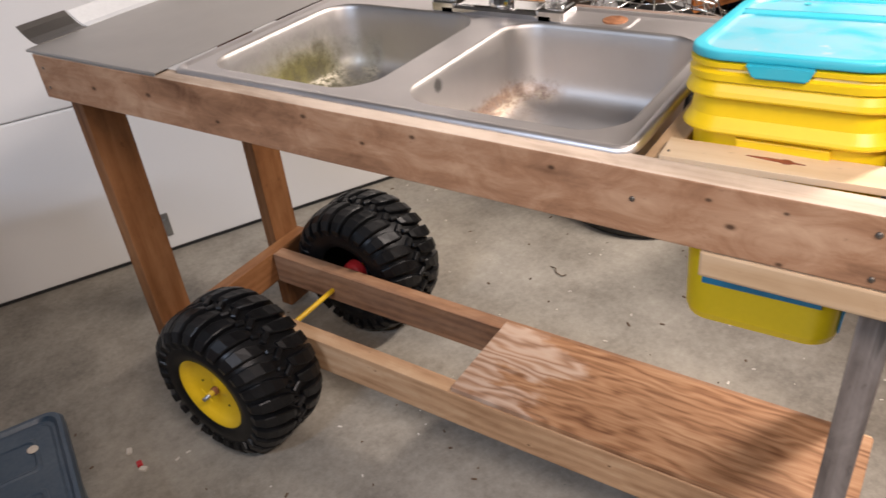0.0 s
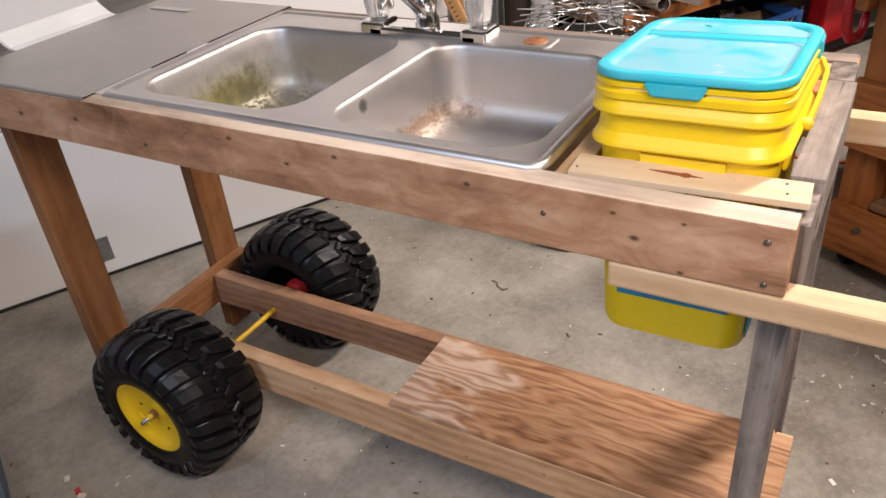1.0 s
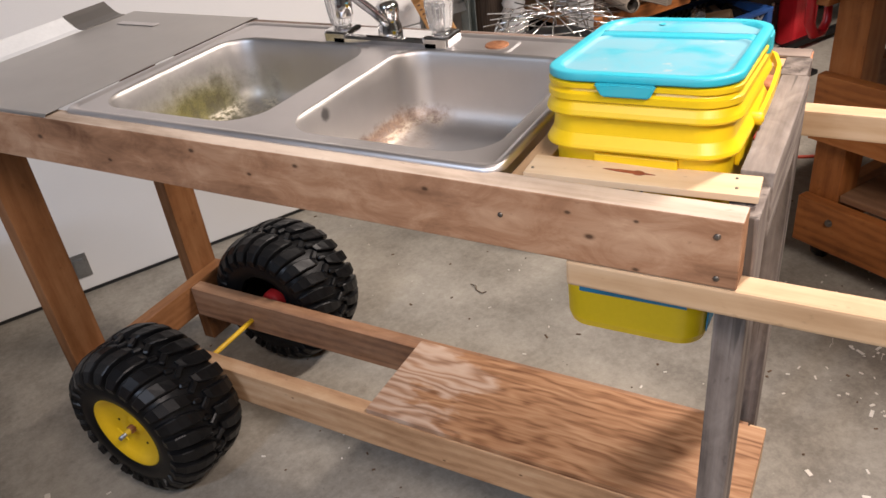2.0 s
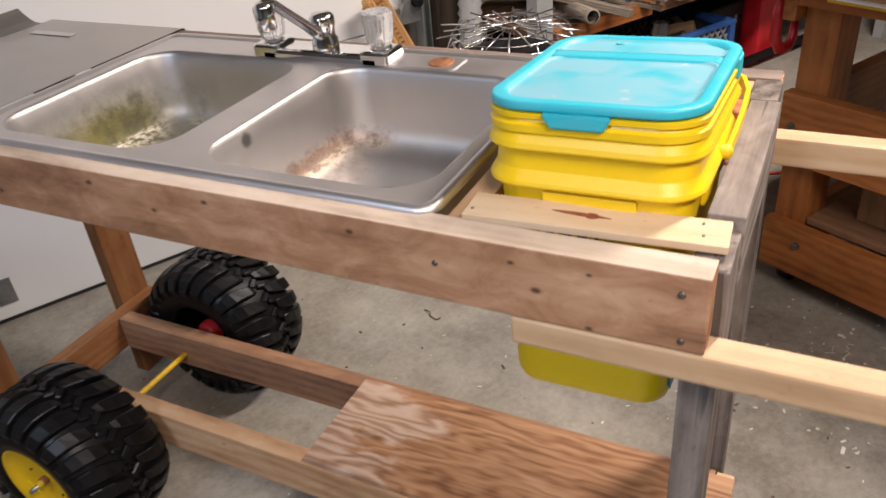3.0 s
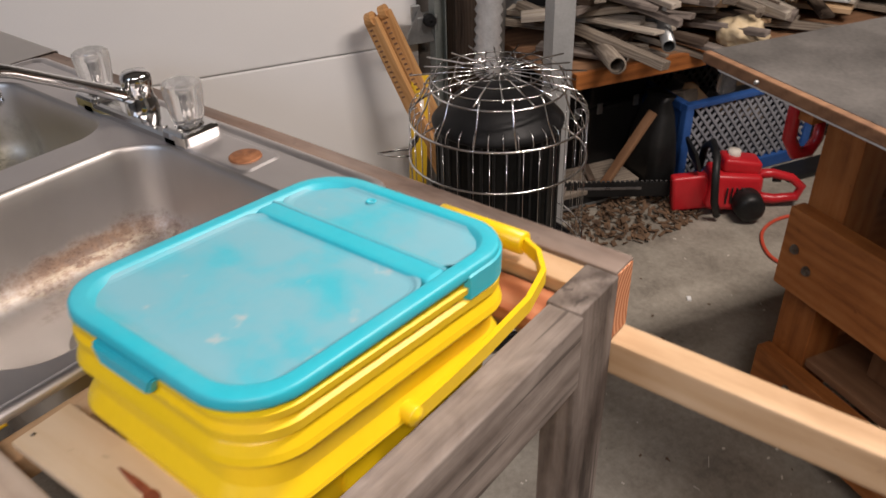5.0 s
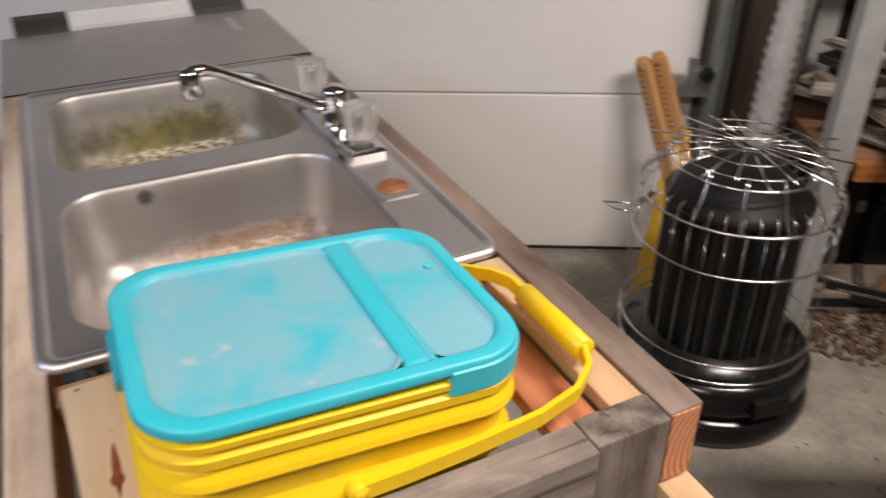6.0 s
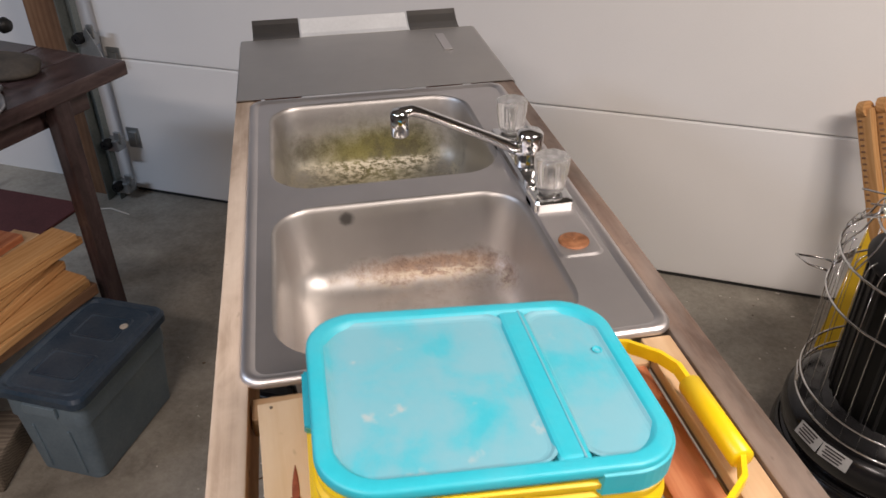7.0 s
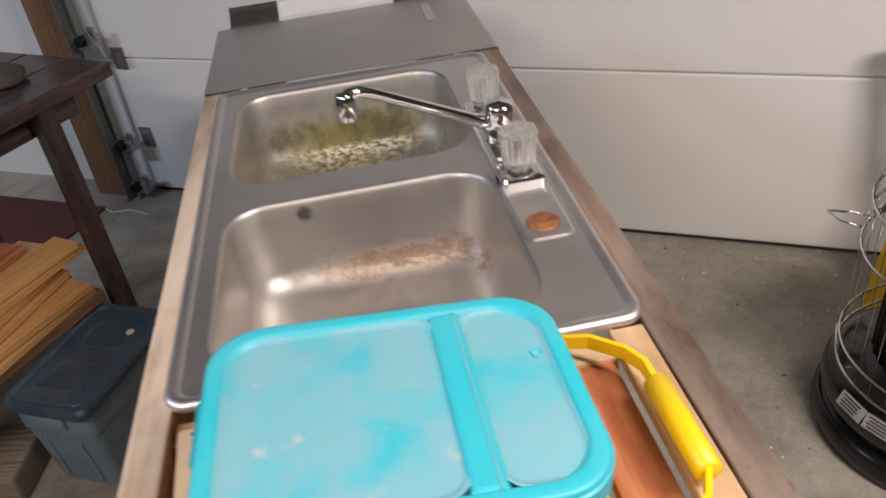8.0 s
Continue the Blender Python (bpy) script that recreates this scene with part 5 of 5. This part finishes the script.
for v in sack.verts:
    v.co += Vector((1, 0.6, 0)) * (0.006 * noise.noise(v.co * 22) + 0.004 * noise.noise(v.co * 55))
bmesh.ops.recalc_face_normals(sack, faces=sack.faces)
tagged(part("bag", sack, M_saw_black, None, "", room(3.505, 0.28, 0), True), "slumped black bag beside the blue crate", "bag")
tagged(part("plank", box_bm(0.30, 0.035, 0.016, 0.003), M_jamb, None, "", room(3.385, 0.31, 0.195, 0, -54, 0)), "brown offcut leaning on the black bag", "plank")

# shavings on the floor in front of the shelf
heap = bmesh.new()
for i in range(420):
    a, r = rng.uniform(0, 6.28), 0.20 * math.sqrt(rng.random())
    add_box(heap, pose(r * 1.5 * math.cos(a), r * 0.8 * math.sin(a), 0.006 + 0.045 * max(0, 1 - r / 0.2) * rng.random(), rng.uniform(-40, 40), rng.uniform(-40, 40), rng.uniform(0, 180)), rng.uniform(0.012, 0.04), rng.uniform(0.006, 0.014), 0.003)
tagged(part("wood_chips", heap, M_dirt, None, "", room(3.32, 0.42, 0)), "heap of brown bark and wood chips on the floor", "wood chips", kind="stuff")


# ---- milk crate, chainsaw ----
def build_crate():
    L, D, H = 0.61, 0.34, 0.33
    c = thing("milk_crate", "blue plastic lattice crate with grimy sides, full of junk", "crate", room(3.585 + L / 2, 0.347 - D / 2, 0, 0, 0, 0))
    for sx in (-1, 1):
        for sy in (-1, 1):
            part("corner_post", box_bm(0.034, 0.034, H, 0.006), M_crate, c, "", pose(sx * (L / 2 - 0.017), sy * (D / 2 - 0.017), H / 2))
    for sy in (-1, 1):
        part("top_rim", box_bm(L, 0.03, 0.020, 0.005), M_crate, c, "", pose(0, sy * (D / 2 - 0.014), H - 0.010))
        part("bottom_rim", box_bm(L, 0.03, 0.05, 0.006), M_crate, c, "", pose(0, sy * (D / 2 - 0.014), 0.026))
        x1, za, zb = L / 2 - 0.036, 0.052, H - 0.021
        for s in (-1, 1):
            for k in range(-6, 22):
                start = -x1 + 0.036 * k
                at = [(start + s * (z - za) * 0.80, z) for z in [za + (zb - za) * i / 40 for i in range(41)]]
                at = [p for p in at if -x1 <= p[0] <= x1]
                if len(at) < 6:
                    continue
                (xa, ya), (xb, yb) = at[0], at[-1]
                long = math.hypot(xb - xa, yb - ya)
                part("lattice_bar", box_bm(0.010, 0.007, long, 0.001, 1), M_crate_dark, c, "", pose((xa + xb) / 2, sy * (D / 2 - 0.012 - 0.002 * s), (ya + yb) / 2, 0, math.degrees(math.atan2(xb - xa, yb - ya)), 0))
    for sx in (-1, 1):
        part("top_rim", box_bm(0.03, D - 0.06, 0.035, 0.006), M_crate, c, "", pose(sx * (L / 2 - 0.014), 0, H - 0.016))
        part("side_panel", box_bm(0.012, D - 0.08, H - 0.05, 0.004), M_crate, c, "", pose(sx * (L / 2 - 0.016), 0, H / 2))
    part("bottom", box_bm(L - 0.04, D - 0.04, 0.012, 0.003), M_crate, c, "", pose(0, 0, 0.012))
    for k in range(14):
        mat = (M_greyscrap, M_saw_black, M_pine, M_galv)[k % 4]
        ob = part("junk_piece", box_bm(rng.uniform(0.05, 0.14), rng.uniform(0.04, 0.09), rng.uniform(0.03, 0.09), 0.006), mat, None, "", room(3.66 + 0.033 * k, 0.18 + rng.uniform(-0.09, 0.09), 0.25 + rng.uniform(-0.03, 0.05), rng.uniform(-30, 30), rng.uniform(-30, 30), rng.uniform(0, 180)))
        tagged(ob, "odd piece of junk lying in the crate", "junk", "junk in the crate")
    part("junk_bed", box_bm(L - 0.08, D - 0.08, 0.19, 0.01), M_black_matt, c, "dark packed contents", pose(0, 0, 0.12))
    jar = part("glass_jar", lathe([(0.03, 0.0), (0.034, 0.005), (0.034, 0.08), (0.028, 0.092), (0.03, 0.1), (0.027, 0.1)], 20), M_acrylic, None, "", room(3.86, 0.22, 0.27), True)
    tagged(jar, "clear glass jar standing in the crate", "jar")


build_crate()


def build_chainsaw():
    s = thing("chainsaw", "red and black chainsaw lying on the concrete floor", "chainsaw", room(3.645, 0.50, 0, 0, 0, -24))
    bm = box_bm(0.19, 0.15, 0.125, 0.022, 3)
    for v in bm.verts:
        if v.co.z > 0.03:
            v.co.y *= 0.80
            v.co.x = v.co.x * 0.9 + 0.006
    part("engine_housing", bm, M_redsaw, s, "red plastic engine housing", pose(0.03, 0.0, 0.085, 0, 4, 0), True)
    part("top_cover", box_bm(0.13, 0.085, 0.05, 0.018, 3), M_redsaw, s, "red top cover", pose(0.055, 0.01, 0.165, 0, 8, 0), True)
    part("clutch_cover", box_bm(0.12, 0.045, 0.13, 0.02, 3), M_redsaw, s, "red clutch cover", pose(-0.115, -0.03, 0.08, 0, -6, 0), True)
    for k in range(5):
        part("cooling_slot", box_bm(0.006, 0.004, 0.06, 0.001, 1), M_saw_black, s, "", pose(0.00 + 0.016 * k, -0.076, 0.085))
    part("starter_cover", lathe([(0.0005, 0.045), (0.030, 0.044), (0.046, 0.036), (0.050, 0.0), (0.050, -0.03)], 28, "y"), M_saw_black, s, "round black starter cover", pose(0.070, -0.095, 0.060, 0, 0, 180), True)
    part("front_handle", tube_bm([(-0.03, -0.10, 0.025), (-0.055, -0.125, 0.09), (-0.062, -0.115, 0.18), (-0.052, -0.07, 0.225), (-0.04, 0.03, 0.235), (-0.045, 0.085, 0.19), (-0.05, 0.095, 0.10)], 0.013, 12), M_saw_black, s, "black tubular front handle", None, True)
    part("brake_guard", box_bm(0.012, 0.13, 0.075, 0.005), M_saw_black, s, "black chain brake guard", pose(-0.105, 0.01, 0.20, 0, -18, 0))
    part("rear_handle", tube_bm([(0.11, 0.0, 0.125), (0.17, 0.0, 0.128), (0.235, -0.005, 0.112), (0.275, -0.008, 0.078), (0.262, -0.008, 0.040), (0.19, -0.004, 0.030), (0.11, 0.0, 0.040)], [0.018, 0.016, 0.015, 0.016, 0.016, 0.017, 0.02], 12), M_redsaw, s, "red looped rear handle", None, True)
    part("trigger", box_bm(0.03, 0.012, 0.02, 0.004), M_saw_black, s, "", pose(0.19, 0, 0.105))
    part("fuel_cap", lathe([(0.0005, 0.014), (0.02, 0.014), (0.022, 0.0), (0.022, -0.01)], 18), M_pale_chip, s, "", pose(0.035, 0.02, 0.196), True)
    bar = part("guide_bar", box_bm(0.42, 0.009, 0.055, 0.003), M_saw_black, s, "dark guide bar with chain", pose(-0.36, 0.0, 0.075))
    part("bar_stripe", box_bm(0.22, 0.0105, 0.010, 0.001), M_toolmetal, bar, "bright worn stripe", pose(-0.02, 0, 0.006))
    for k in range(24):
        part("chain_tooth", box_bm(0.011, 0.007, 0.008, 0.001, 1), M_saw_black, bar, "", pose(-0.19 + 0.0165 * k, 0, 0.030))


build_chainsaw()


# ---- the brown work stand with the saw table on it ----
def build_stand():
    st = thing("work_stand", "orange-brown timber work stand on castors", "work stand", room(0, 0))

    def b(name, u0, u1, v0, v1, z0, z1, along, mat=M_bench, label=""):
        return board(name, u0, u1, -v1, -v0, z0, z1, mat, st, label, along=along, wobble=0.001)

    for u, v in ((3.078, 1.33), (3.078, 2.35), (3.698, 1.33), (3.698, 2.35)):
        b("leg", u, u + 0.09, v, v + 0.09, 0.09, 0.86, "z")
        part("castor", lathe([(0.012, -0.018), (0.036, -0.016), (0.040, 0), (0.036, 0.016), (0.012, 0.018)], 22, "y", True), M_black_matt, st, "black castor wheel", pose(u + 0.045, -v - 0.045, 0.04), True)
        part("castor_fork", box_bm(0.03, 0.055, 0.05, 0.004), M_galv, st, "", pose(u + 0.045, -v - 0.045, 0.070))
    for z0, z1 in ((0.40, 0.585), (0.075, 0.22)):
        b("cross_rail", 3.040, 3.076, 1.325, 2.48, z0, z1, "y")
        b("side_rail", 3.170, 3.696, 1.342, 1.380, z0, z1, "x")
        b("side_rail", 3.170, 3.696, 2.372, 2.41, z0, z1, "x")
    b("apron", 3.04, 3.80, 1.29, 1.325, 0.76, 0.86, "x")
    b("apron", 3.040, 3.076, 1.326, 2.48, 0.80, 0.86, "y")
    part("ruler_strip", box_bm(0.003, 0.9, 0.030, 0.0005), M_tape, st, "yellow measuring strip", pose(3.0375, -1.85, 0.835))
    for k in range(40):
        part("ruler_mark", box_bm(0.001, 0.002, 0.012 if k % 4 else 0.02, 0.0002, 1), M_label_ink, st, "", pose(3.0355, -1.42 - 0.0215 * k, 0.835))
    for v, z in ((1.40, 0.47), (1.43, 0.17), (1.36, 0.50)):
        part("bolt", lathe([(0.0005, 0.005), (0.007, 0.005), (0.008, 0.0), (0.011, 0.0), (0.011, -0.003)], 12, "x"), M_screw, st, "", pose(3.036, -v, z, 0, 0, 180))
    b("inner_board", 3.15, 3.20, 1.52, 1.62, 0.246, 0.86, "z", M_jamb)
    b("inner_board", 3.28, 3.32, 1.60, 1.72, 0.246, 0.80, "z", M_jamb)
    b("lower_shelf", 3.08, 3.7, 1.425, 2.345, 0.222, 0.242, "y", M_jamb)
    top = thing("saw_table", "scratched dark metal saw table on the work stand", "saw table", room(0, 0))
    part("table_plate", box_bm(1.0, 1.25, 0.018, 0.003), M_saw_table, top, "", pose(3.324, -1.887, 0.915))
    part("edge_strip", box_bm(0.016, 1.25, 0.020, 0.003), M_jamb, top, "brown timber edge", pose(2.815, -1.887, 0.914))
    part("under_card", box_bm(0.99, 1.22, 0.016, 0.001), M_paper, top, "white sheet under the table", pose(3.325, -1.89, 0.8975))
    part("packing_frame", box_bm(0.72, 1.05, 0.024, 0.003), M_jamb, top, "", pose(3.40, -1.88, 0.876))
    part("edge_knob", lathe([(0.0005, 0.004), (0.003, 0.004), (0.004, 0.0), (0.004, -0.002)], 14, "x"), M_galv, top, "", pose(2.805, -1.40, 0.914, 0, 0, 180))


build_stand()

clamp = thing("clamp", "red plastic clamp hanging from the work stand", "clamp", room(0, 0))
part("grip_loop", tube_bm([(3.065, -1.272, 0.835), (3.048, -1.272, 0.77), (3.050, -1.272, 0.71), (3.075, -1.272, 0.672), (3.110, -1.272, 0.668), (3.128, -1.272, 0.695), (3.126, -1.272, 0.735)], [0.011, 0.013, 0.014, 0.014, 0.013, 0.012, 0.010], 12), M_redsaw, clamp, "", None, True)
part("jaw", box_bm(0.05, 0.024, 0.03, 0.005), M_redsaw, clamp, "", pose(3.078, -1.272, 0.842))
CORD = [(4.05, 0.78), (3.92, 0.70), (3.80, 0.665), (3.70, 0.685), (3.63, 0.74), (3.585, 0.83), (3.60, 0.91), (3.66, 0.97), (3.76, 1.03), (3.90, 1.16)]
cord = []
for i in range(len(CORD) - 1):
    for k in range(5):
        q = k / 5
        p0, p1, p2, p3 = CORD[max(i - 1, 0)], CORD[i], CORD[i + 1], CORD[min(i + 2, len(CORD) - 1)]
        u, v = (0.5 * (2 * b1 + (c1 - a1) * q + (2 * a1 - 5 * b1 + 4 * c1 - d1) * q * q + (3 * b1 - a1 - 3 * c1 + d1) * q ** 3) for a1, b1, c1, d1 in zip(p0, p1, p2, p3))
        cord.append((u, -v, 0.006))
tagged(part("extension_cord", tube_bm(cord, 0.006, 8), M_cord, None, "", room(0, 0, 0), True), "orange-red extension cord looped on the floor", "cord")
tagged(part("bar_sheath", box_bm(0.40, 0.10, 0.022, 0.008), M_saw_black, None, "", room(4.19, 0.43, 0.011)), "black plastic bar sheath on the floor", "sheath")
red_bag = box_bm(0.17, 0.12, 0.44, 0.03, 3)
tagged(part("fuel_can", red_bag, M_redsaw, None, "", room(4.68, 0.14, 0.22)), "red plastic fuel can behind the work stand", "fuel can")


# ---- the old bench on the other side ----
def build_bench():
    bn = thing("old_workbench", "old dark timber workbench with a worn purplish top", "workbench", room(0.711, 0.685, 0, 0, 0, -6) @ pose(-0.735, 0.72, 0))

    def b(name, u0, u1, v0, v1, z0, z1, along, mat=M_oldbench, label=""):
        return board(name, u0, u1, -v1, -v0, z0, z1, mat, bn, label, along=along, wobble=0.002, bevel=0.005)

    for k in range(4):
        u1 = 0.735 - 0.152 * k
        b("top_plank", u1 - 0.150, u1, 0.72, 2.5, 0.822, 0.860, "y")
    b("front_apron", 0.630, 0.660, 0.80, 2.48, 0.745, 0.820, "y")
    for u, v in ((0.62, 0.90), (0.14, 0.90), (0.62, 2.36), (0.14, 2.36)):
        b("leg", u + 0.066, u + 0.107, v + 0.01, v + 0.06, 0.0, 0.820, "z")
    b("lower_shelf", 0.14, 0.73, 0.992, 2.355, 0.296, 0.330, "y", M_jamb)
    return bn


build_bench()
M_offcuts = (M_scrapwood, M_pine, M_scrapwood, M_cedar)
for k in range(12):
    z = 0.341 + 0.0235 * (k // 2)
    ob = part("offcut_board", box_bm(rng.uniform(0.55, 0.75), 0.085, 0.020, 0.002, wobble=0.001, cuts=4), M_offcuts[k % 4], None, "", room(0.62 - 0.10 * (k % 2) - 0.012 * (k // 2), 1.28 + rng.uniform(-0.03, 0.05), z, 0, 0, 90 + rng.uniform(-9, 9)))
    tagged(ob, "orange-brown pine offcut stacked under the bench", "offcut", "offcuts under the bench")


def build_tote():
    hx, hy, H = 0.112, 0.180, 0.290
    t = thing("storage_tote", "grey-blue plastic storage tote with a scuffed dark blue lid", "storage tote", room(0.776, 1.145, 0, 0, 0, 3))
    bm = bmesh.new()
    loft(bm, [[(x, y, z) for x, y in rounded(hx + i, hy + i, 0.025)] for i, z in ((-0.026, 0.0), (-0.02, 0.004), (-0.008, 0.195), (-0.004, 0.197), (-0.004, 0.252), (0.002, 0.255), (0.002, 0.274))], True, True)
    bmesh.ops.recalc_face_normals(bm, faces=bm.faces)
    part("body", bm, M_tub, t)
    bm = bmesh.new()
    loft(bm, [[(x, y, z) for x, y in rounded(hx + i, hy + i, 0.03)] for i, z in ((0.006, 0.262), (0.009, 0.263), (0.009, 0.281), (0.004, 0.290), (-0.004, 0.290), (-0.010, 0.283), (-0.016, 0.2825), (-0.020, 0.286))], True, True)
    bmesh.ops.recalc_face_normals(bm, faces=bm.faces)
    lid = part("lid", bm, M_tub_lid, t, "scuffed dark blue lid")
    for y in (-0.075, 0.075):
        bm = bmesh.new()
        loft(bm, [[(x, y + yy, z) for x, yy in rounded(0.066 - i, 0.05 - i, 0.012)] for i, z in ((0, 0.286), (0.003, 0.2886), (0.008, 0.2886), (0.011, 0.2866))], False, True)
        part("pressed_panel", bm, M_tub_lid, lid)
    part("paint_blob", lathe([(0.011, 0.0), (0.010, 0.0016), (0.0005, 0.002)], 14), M_pale_chip, lid, "pale dried paint blob", pose(0.055, 0.09, 0.2886, 0, 0, 0))
    for s in (-1, 1):
        part("handle_rib", box_bm(0.09, 0.012, 0.03, 0.004), M_tub, t, "", pose(0, s * (hy + 0.001), 0.238))
        for x in (-0.05, 0.05):
            part("side_rib", box_bm(0.008, 0.006, 0.15, 0.002), M_tub, t, "", pose(x, s * (hy - 0.0125), 0.095, -s * 3.5))


build_tote()
tagged(part("scrap_block", box_bm(0.16, 0.20, 0.09, 0.01, wobble=0.004), M_greyscrap, None, "", room(0.56, 1.34, 0.045, 0, 0, 20)), "rough brown log end on the floor by the tote", "scrap block")


def pliers():
    p = thing("pliers", "worn steel slip-joint pliers lying open on the bench", "pliers", room(0.575, 0.985, 0.8605, 0, 0, 40))
    for s in (-1, 1):
        part("arm", tube_bm([(s * 0.012, -0.15, 0.005), (s * 0.026, -0.10, 0.006), (s * 0.020, -0.04, 0.007), (0, 0, 0.008), (-s * 0.012, 0.025, 0.008), (-s * 0.004, 0.055, 0.007)], [0.005, 0.006, 0.006, 0.010, 0.009, 0.004], 8), M_toolmetal, p, "", None, True)
    part("rivet", lathe([(0.0005, 0.018), (0.007, 0.018), (0.008, 0.014), (0.008, 0.0)], 14), M_toolmetal, p)


pliers()
lump = bmesh.new()
bmesh.ops.create_icosphere(lump, subdivisions=4, radius=0.078)
for v in lump.verts:
    v.co *= 1 + 0.3 * noise.noise(v.co * 12)
    v.co.x *= 1.5
    v.co.z = max(v.co.z * 0.30, -0.0165)
tagged(part("rag", lump, M_cloth, None, "", room(0.46, 0.855, 0.8775), True), "oily dark rag heaped on the bench", "rag")
drill = thing("power_drill", "black corded power drill lying on the bench", "drill", room(0.285, 0.755, 0.861, 0, 0, -90))
part("motor", lathe([(0.0005, -0.10), (0.03, -0.10), (0.036, -0.08), (0.036, 0.04), (0.026, 0.07), (0.018, 0.075), (0.018, 0.11), (0.008, 0.115), (0.0005, 0.115)], 22, "y"), M_saw_black, drill, "", pose(0, 0, 0.085), True)
part("grip", box_bm(0.035, 0.05, 0.10, 0.012, 3), M_saw_black, drill, "", pose(0, -0.06, 0.05, 12))
part("chuck_knob", lathe([(0.0005, 0.014), (0.016, 0.013), (0.021, 0.0), (0.016, -0.013), (0.0005, -0.014)], 18, "y"), M_saw_black, drill, "", pose(0, 0.135, 0.085), True)
part("floor_mat_sheet", box_bm(1.0, 0.75, 0.012, 0.004), M_mat, tagged(thing("floor_mat", "dark red rubber mat on the floor by the wall", "mat", room(-0.62, 0.52, 0.006)), kind=""))
tagged(part("coiled_wire", tube_bm([(0.0, 0.0, 0.004), (0.06, 0.02, 0.004), (0.13, -0.01, 0.004), (0.2, 0.02, 0.004), (0.3, 0.0, 0.004)], 0.003, 6), M_pale_chip, None, "", room(-0.2, 0.16, 0), True), "thin pale wire lying by the door track", "wire")


# ---- litter on the floor ----
def litter(name, bm, mat, x, y, label):
    return tagged(part(name, bm, mat, None, "", pose(x, y, 0.0, 0, 0, rng.uniform(0, 360))), label, "litter")


def chips(n, x0, x1, y0, y1, lo, hi, seed):
    r = random.Random(seed)
    bm = bmesh.new()
    for i in range(n):
        x, y = r.uniform(x0, x1), r.uniform(y0, y1)
        s = r.uniform(lo, hi)
        add_box(bm, pose(x, y, 0.0012, r.uniform(-8, 8), r.uniform(-8, 8), r.uniform(0, 180)), s * r.uniform(0.8, 3.0), s, 0.0016)
    return bm


tagged(part("floor_shavings", chips(260, -1.6, 0.6, -0.6, 2.2, 0.0015, 0.005, 3), M_pale_chip), "pale specks and shavings scattered on the concrete", "shavings", kind="stuff")
tagged(part("floor_shavings", chips(140, 0.1, 0.9, 0.8, 1.7, 0.002, 0.006, 5), M_pale_chip), "pale wood shavings scattered near the work stand", "shavings", kind="stuff")
tagged(part("floor_shavings", chips(46, 0.1, 0.9, 0.35, 1.35, 0.005, 0.010, 12), M_pale_chip), "larger pale curled shavings scattered near the work stand", "shavings", kind="stuff")
tagged(part("floor_grit", chips(140, -1.7, 0.6, -0.5, 1.9, 0.002, 0.006, 8), M_dirt), "dark grit scattered on the concrete", "grit", kind="stuff")
for x, y, mat, lab in ((-1.406, -0.18, M_redsaw, "small scrap of red and white paper on the floor"), (-1.462, -0.166, M_pale_chip, "small scrap of white paper on the floor"), (-1.385, -0.185, M_pale_chip, "small scrap of white paper on the floor"),
                       (-0.712, 1.869, M_crate, "small blue plastic cap on the floor"), (-0.319, 1.787, M_paper, "small white paper scrap on the floor"), (0.35, 1.9, M_paper, "small white paper scrap on the floor")):
    bm = box_bm(0.018, 0.013, 0.008, 0.003, 2, wobble=0.004)
    litter("paper_scrap", bm, mat, x, y, lab).location.z = 0.0045
tagged(part("twig", tube_bm([(0, 0, 0.003), (0.02, 0.012, 0.006), (0.035, 0.008, 0.003), (0.06, 0.02, 0.004), (0.055, 0.035, 0.003)], 0.0016, 6), M_dirt, None, "", pose(-0.89, 0.97, 0.0, 0, 0, -50), True), "bent twig on the concrete under the cart", "twig")
straw = bmesh.new()
rs = random.Random(12)
for k in range(34):
    x, y = rs.gauss(0.30, 0.13), rs.gauss(1.10, 0.12)
    add_box(straw, pose(x, y, 0.002, 0, rs.uniform(-4, 4), rs.uniform(0, 180)), rs.uniform(0.012, 0.035), 0.0011, 0.0010)
tagged(part("straw", straw, M_pale_chip), "loose pale straw scattered on the concrete", "straw", kind="stuff")
